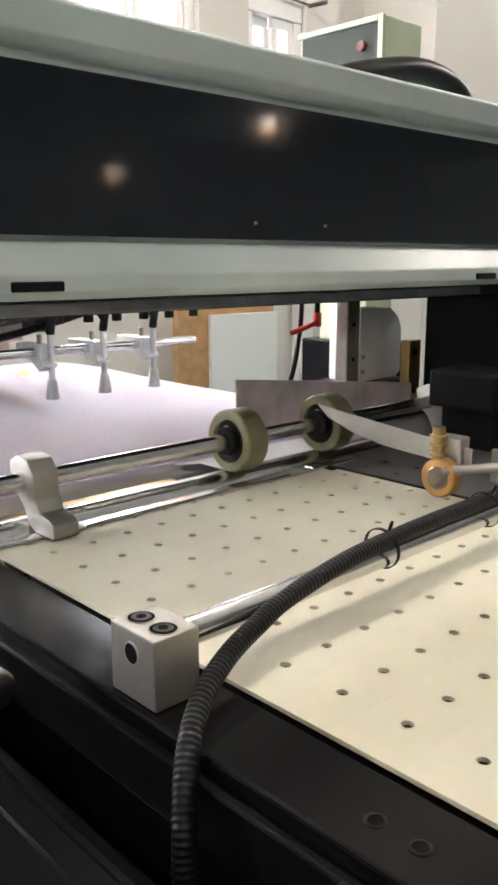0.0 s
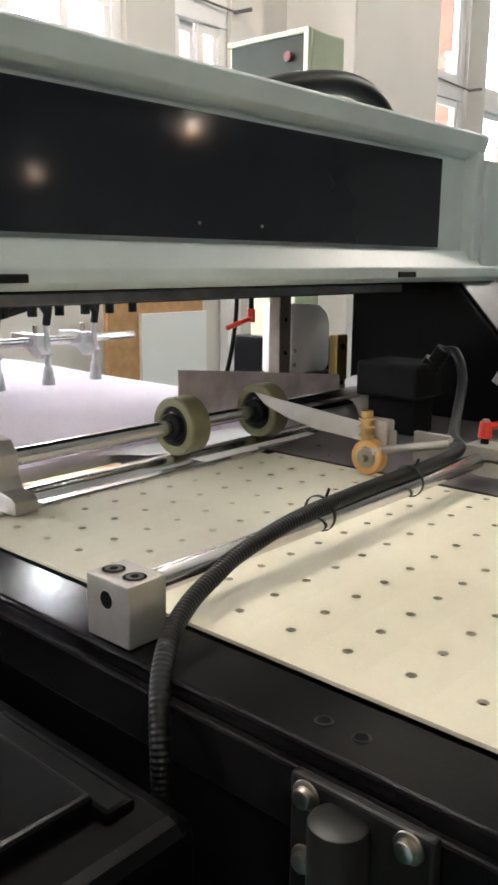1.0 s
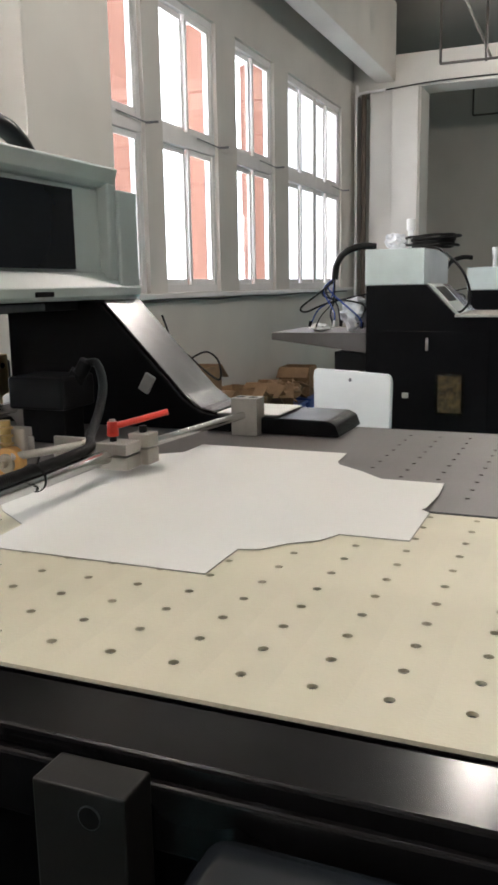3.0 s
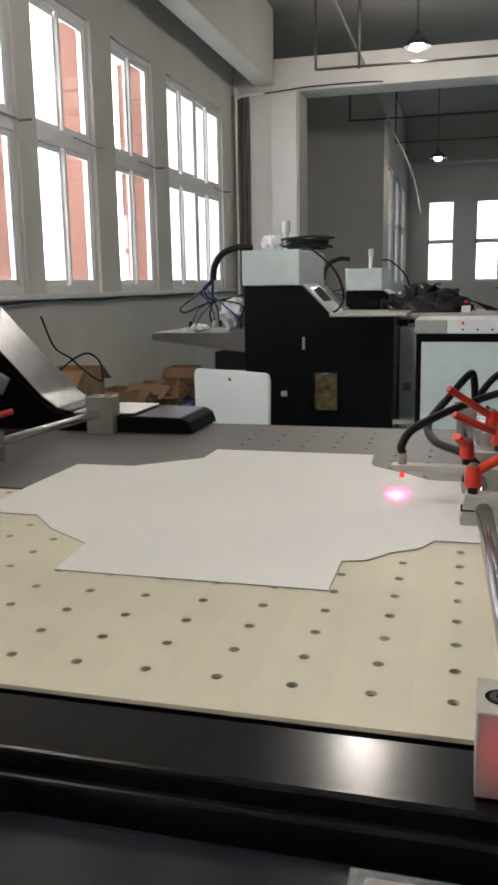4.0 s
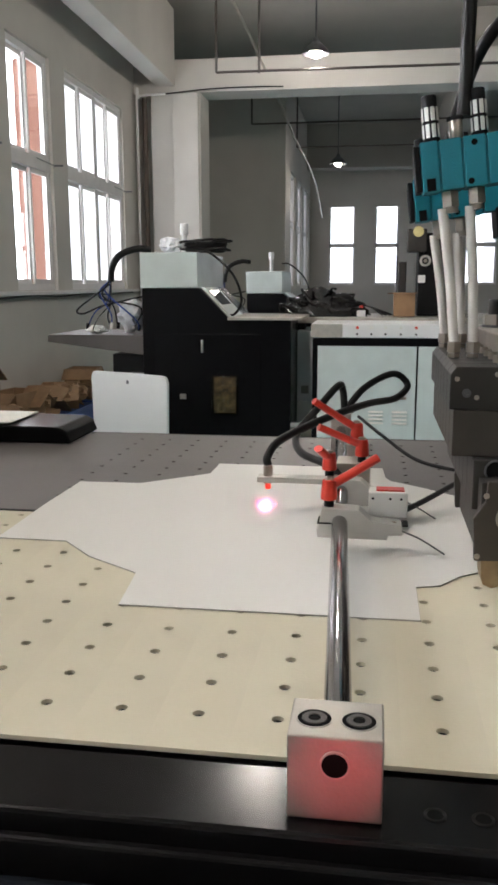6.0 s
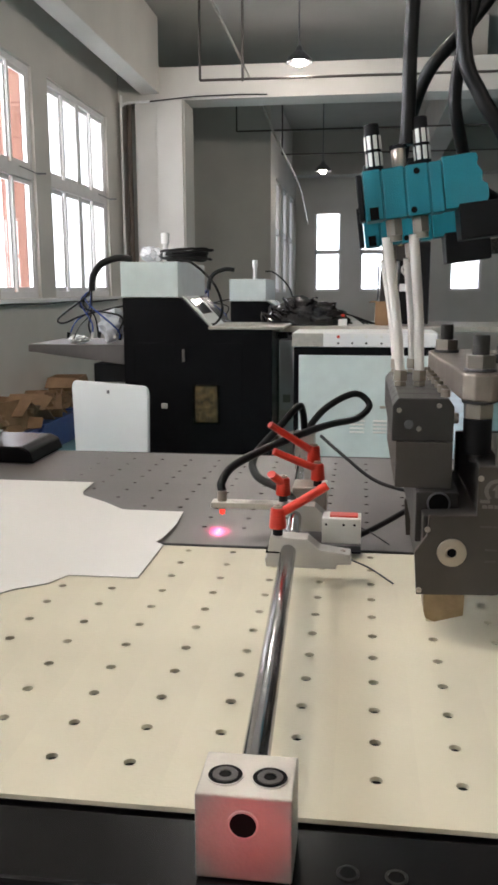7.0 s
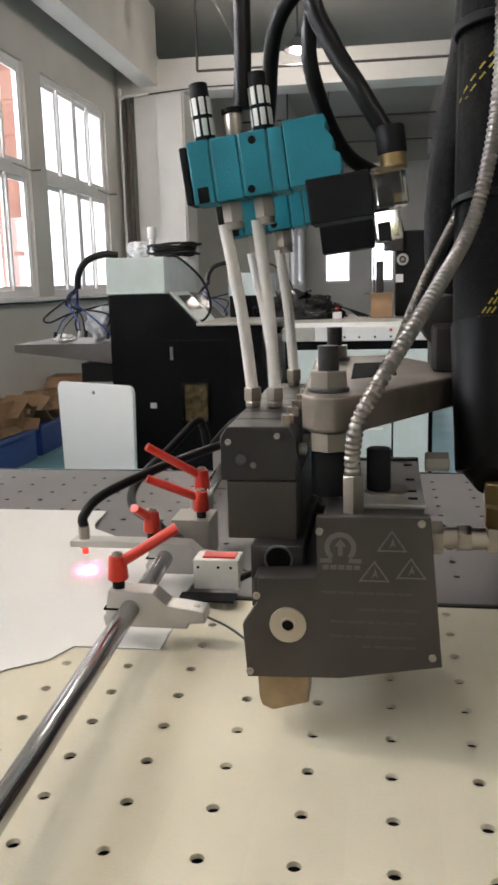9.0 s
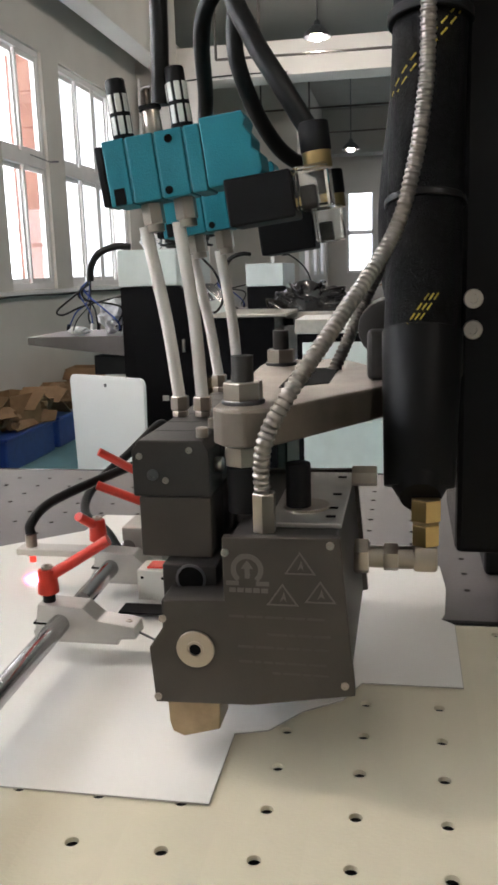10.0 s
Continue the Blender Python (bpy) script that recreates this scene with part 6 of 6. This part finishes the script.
# chair
chair = thing("chair", (-0.88, 3.72, 0.0), "white plastic chair with a plain rounded back", "chair")
CT = Matrix.Translation((-0.878, 3.65, 0)) @ Matrix.Rotation(radians(-27), 4, "Z")


def chair_part(name, bm, mat, label=""):
    return part(name, turn_mesh(bm, CT), mat, chair, label, True)


back = prism([(-0.228, 0.285), (0.228, 0.285), (0.240, 0.72), (0.232, 0.744), (0.215, 0.753), (-0.215, 0.753), (-0.232, 0.744), (-0.240, 0.72)], "y", -0.012, 0.006, 0.005)
chair_part("backrest", back, "white", "smooth white backrest")
chair_part("back_screw", rod((0.0, -0.013, 0.712), (0.0, -0.009, 0.712), 0.009), "dark_steel")
chair_part("seat", box(-0.20, 0.20, 0.01, 0.36, 0.275, 0.30, 0.01), "white")
for x in (-0.18, 0.18):
    for y in (0.03, 0.33):
        chair_part("leg", rod((x, y, 0.0), (x * 0.9, y, 0.28), 0.012), "dark_steel")


def open_carton(cx, cy, w, d, h, turn, z=0.0):
    b = thing("carton", (cx, cy, z), "torn brown carton heaped against the wall", "carton", "scrap cartons")
    m = Matrix.Translation((cx, cy, z)) @ Matrix.Rotation(radians(turn), 4, "Z")
    for x0, x1, y0, y1 in ((-w, w, -d, -d + 0.006), (-w, w, d - 0.006, d), (-w, -w + 0.006, -d + 0.006, d - 0.006), (w - 0.006, w, -d + 0.006, d - 0.006)):
        part("side", turn_mesh(box(x0, x1, y0, y1, 0.0, h), m), "carton", b)
    part("bottom", turn_mesh(box(-w, w, -d, d, 0.002, 0.008), m), "carton", b)
    for s in (-1, 1):
        f = box(-w, w, 0, d, -0.003, 0.003)
        turn_mesh(f, Matrix.Translation((0, s * d, h)) @ Matrix.Rotation(radians(-35 if s > 0 else 215), 4, "X"))
        part("flap", turn_mesh(f, m), "carton", b)
    return b


open_carton(-2.16, 4.55, 0.15, 0.16, 0.66, 4)
for y in (5.15, 5.95, 6.75):
    crate = thing("blue_crate", (-2.15, y, 0.0), "low blue plastic crate carrying scrap cartons", "crate", "blue crates")
    part("body", box(-2.33, -1.99, y - 0.36, y + 0.36, 0.0, 0.20, 0.012), "blue", crate)
    part("rim", box(-2.335, -1.975, y - 0.37, y + 0.37, 0.201, 0.222, 0.005), "blue", crate)
open_carton(-2.17, 5.25, 0.13, 0.15, 0.22, -14, 0.224)
open_carton(-2.16, 6.05, 0.14, 0.16, 0.17, 20, 0.224)
open_carton(-2.17, 6.62, 0.13, 0.13, 0.24, 6, 0.224)
for k in range(18):
    rnd = random.Random(50 + k)
    w, d = rnd.uniform(0.07, 0.14), rnd.uniform(0.06, 0.11)
    tilt = Matrix.Rotation(radians(rnd.uniform(-180, 180)), 4, "Z") @ Matrix.Rotation(radians(rnd.uniform(10, 60)), 4, "X")
    piece = turn_mesh(prism([(-w, -d), (w * 0.9, -d * 0.8), (w, d * 0.7), (w * 0.2, d), (-w * 0.8, d * 0.9)], "z", -0.004, 0.004), tilt)
    low = min(v.co.z for v in piece.verts)
    bmesh.ops.translate(piece, verts=piece.verts, vec=(-2.14 + 0.10 * rnd.random(), 4.92 + 0.115 * k, 0.224 - low + (0.10 if k % 3 == 0 else 0.0)))
    solid("scrap_board", piece, "carton", "torn piece of brown cardboard in the heap", "cardboard", "scrap boards")
for k in range(5):
    crumple(-2.10, 5.05 + 0.40 * k, 0.223, 0.085 + 0.008 * (k % 3), 60 + k, "carton", "scrap_paper", "crumpled brown packing paper on a crate", "packing paper", 0.9)
solid("wire_loop", hose([(-2.16, 4.40, 0.66), (-2.06, 4.42, 0.735), (-1.98, 4.44, 0.76), (-1.92, 4.46, 0.70), (-1.90, 4.42, 0.60), (-2.0, 4.41, 0.66), (-2.1, 4.44, 0.73), (-2.2, 4.43, 0.80), (-2.27, 4.42, 0.98)], 0.006), "rubber", "black wire coiled over a scrap carton", "wire", smooth=True)


# ---- what moves ----


def travel(t):
    """How far the belt has run at t seconds: three feeds with soft starts and stops."""
    def feed(t0, t1):
        if t <= t0:
            return 0.0
        if t >= t1:
            return MOVE
        span, a = t1 - t0, 0.12
        v = MOVE / (span - a)
        u = t - t0
        if u < a:
            return v * u * u / (2 * a)
        if u > span - a:
            return MOVE - v * (span - u) ** 2 / (2 * a)
        return v * (u - a / 2)
    return feed(1.84, 3.46) + feed(5.64, 7.33) + feed(9.52, 11.165)


TIMES = [0.0] + [round(1.85 + 0.05 * k, 2) for k in range(35)] + [5.6] + [round(5.65 + 0.05 * k, 2) for k in range(36)] + [9.45] + [round(9.5 + 0.05 * k, 2) for k in range(11)]


def motions():
    home = {b: b.location.copy() for b in (blank_out, blank_mid, blank_next)}

    def slid(b, d, up=0.0):
        return Matrix.Translation(home[b] + Vector((d, 0, up)))

    walk(blank_out, [(t, slid(blank_out, travel(t))) for t in TIMES])
    walk(blank_mid, [(0.0, slid(blank_mid, -0.035)), (0.1, slid(blank_mid, -0.015)), (0.25, slid(blank_mid, 0.0))] + [(t, slid(blank_mid, travel(t))) for t in TIMES[1:]])
    rows = [(0.0, slid(blank_next, -0.42, 0.0)), (3.5, slid(blank_next, -0.42, 0.0)), (3.8, slid(blank_next, -0.21, 0.0)), (4.1, slid(blank_next, 0.0)), (5.6, slid(blank_next, 0.0))]
    rows += [(t, slid(blank_next, travel(t) - MOVE)) for t in TIMES if t > 5.62]
    walk(blank_next, rows)
    for k, s in enumerate(strips):
        walk(s, [(t, on_loop(BELT_PHASE + k * STEP + travel(t))) for t in TIMES])


BELT_PHASE = 0.0194
motions()
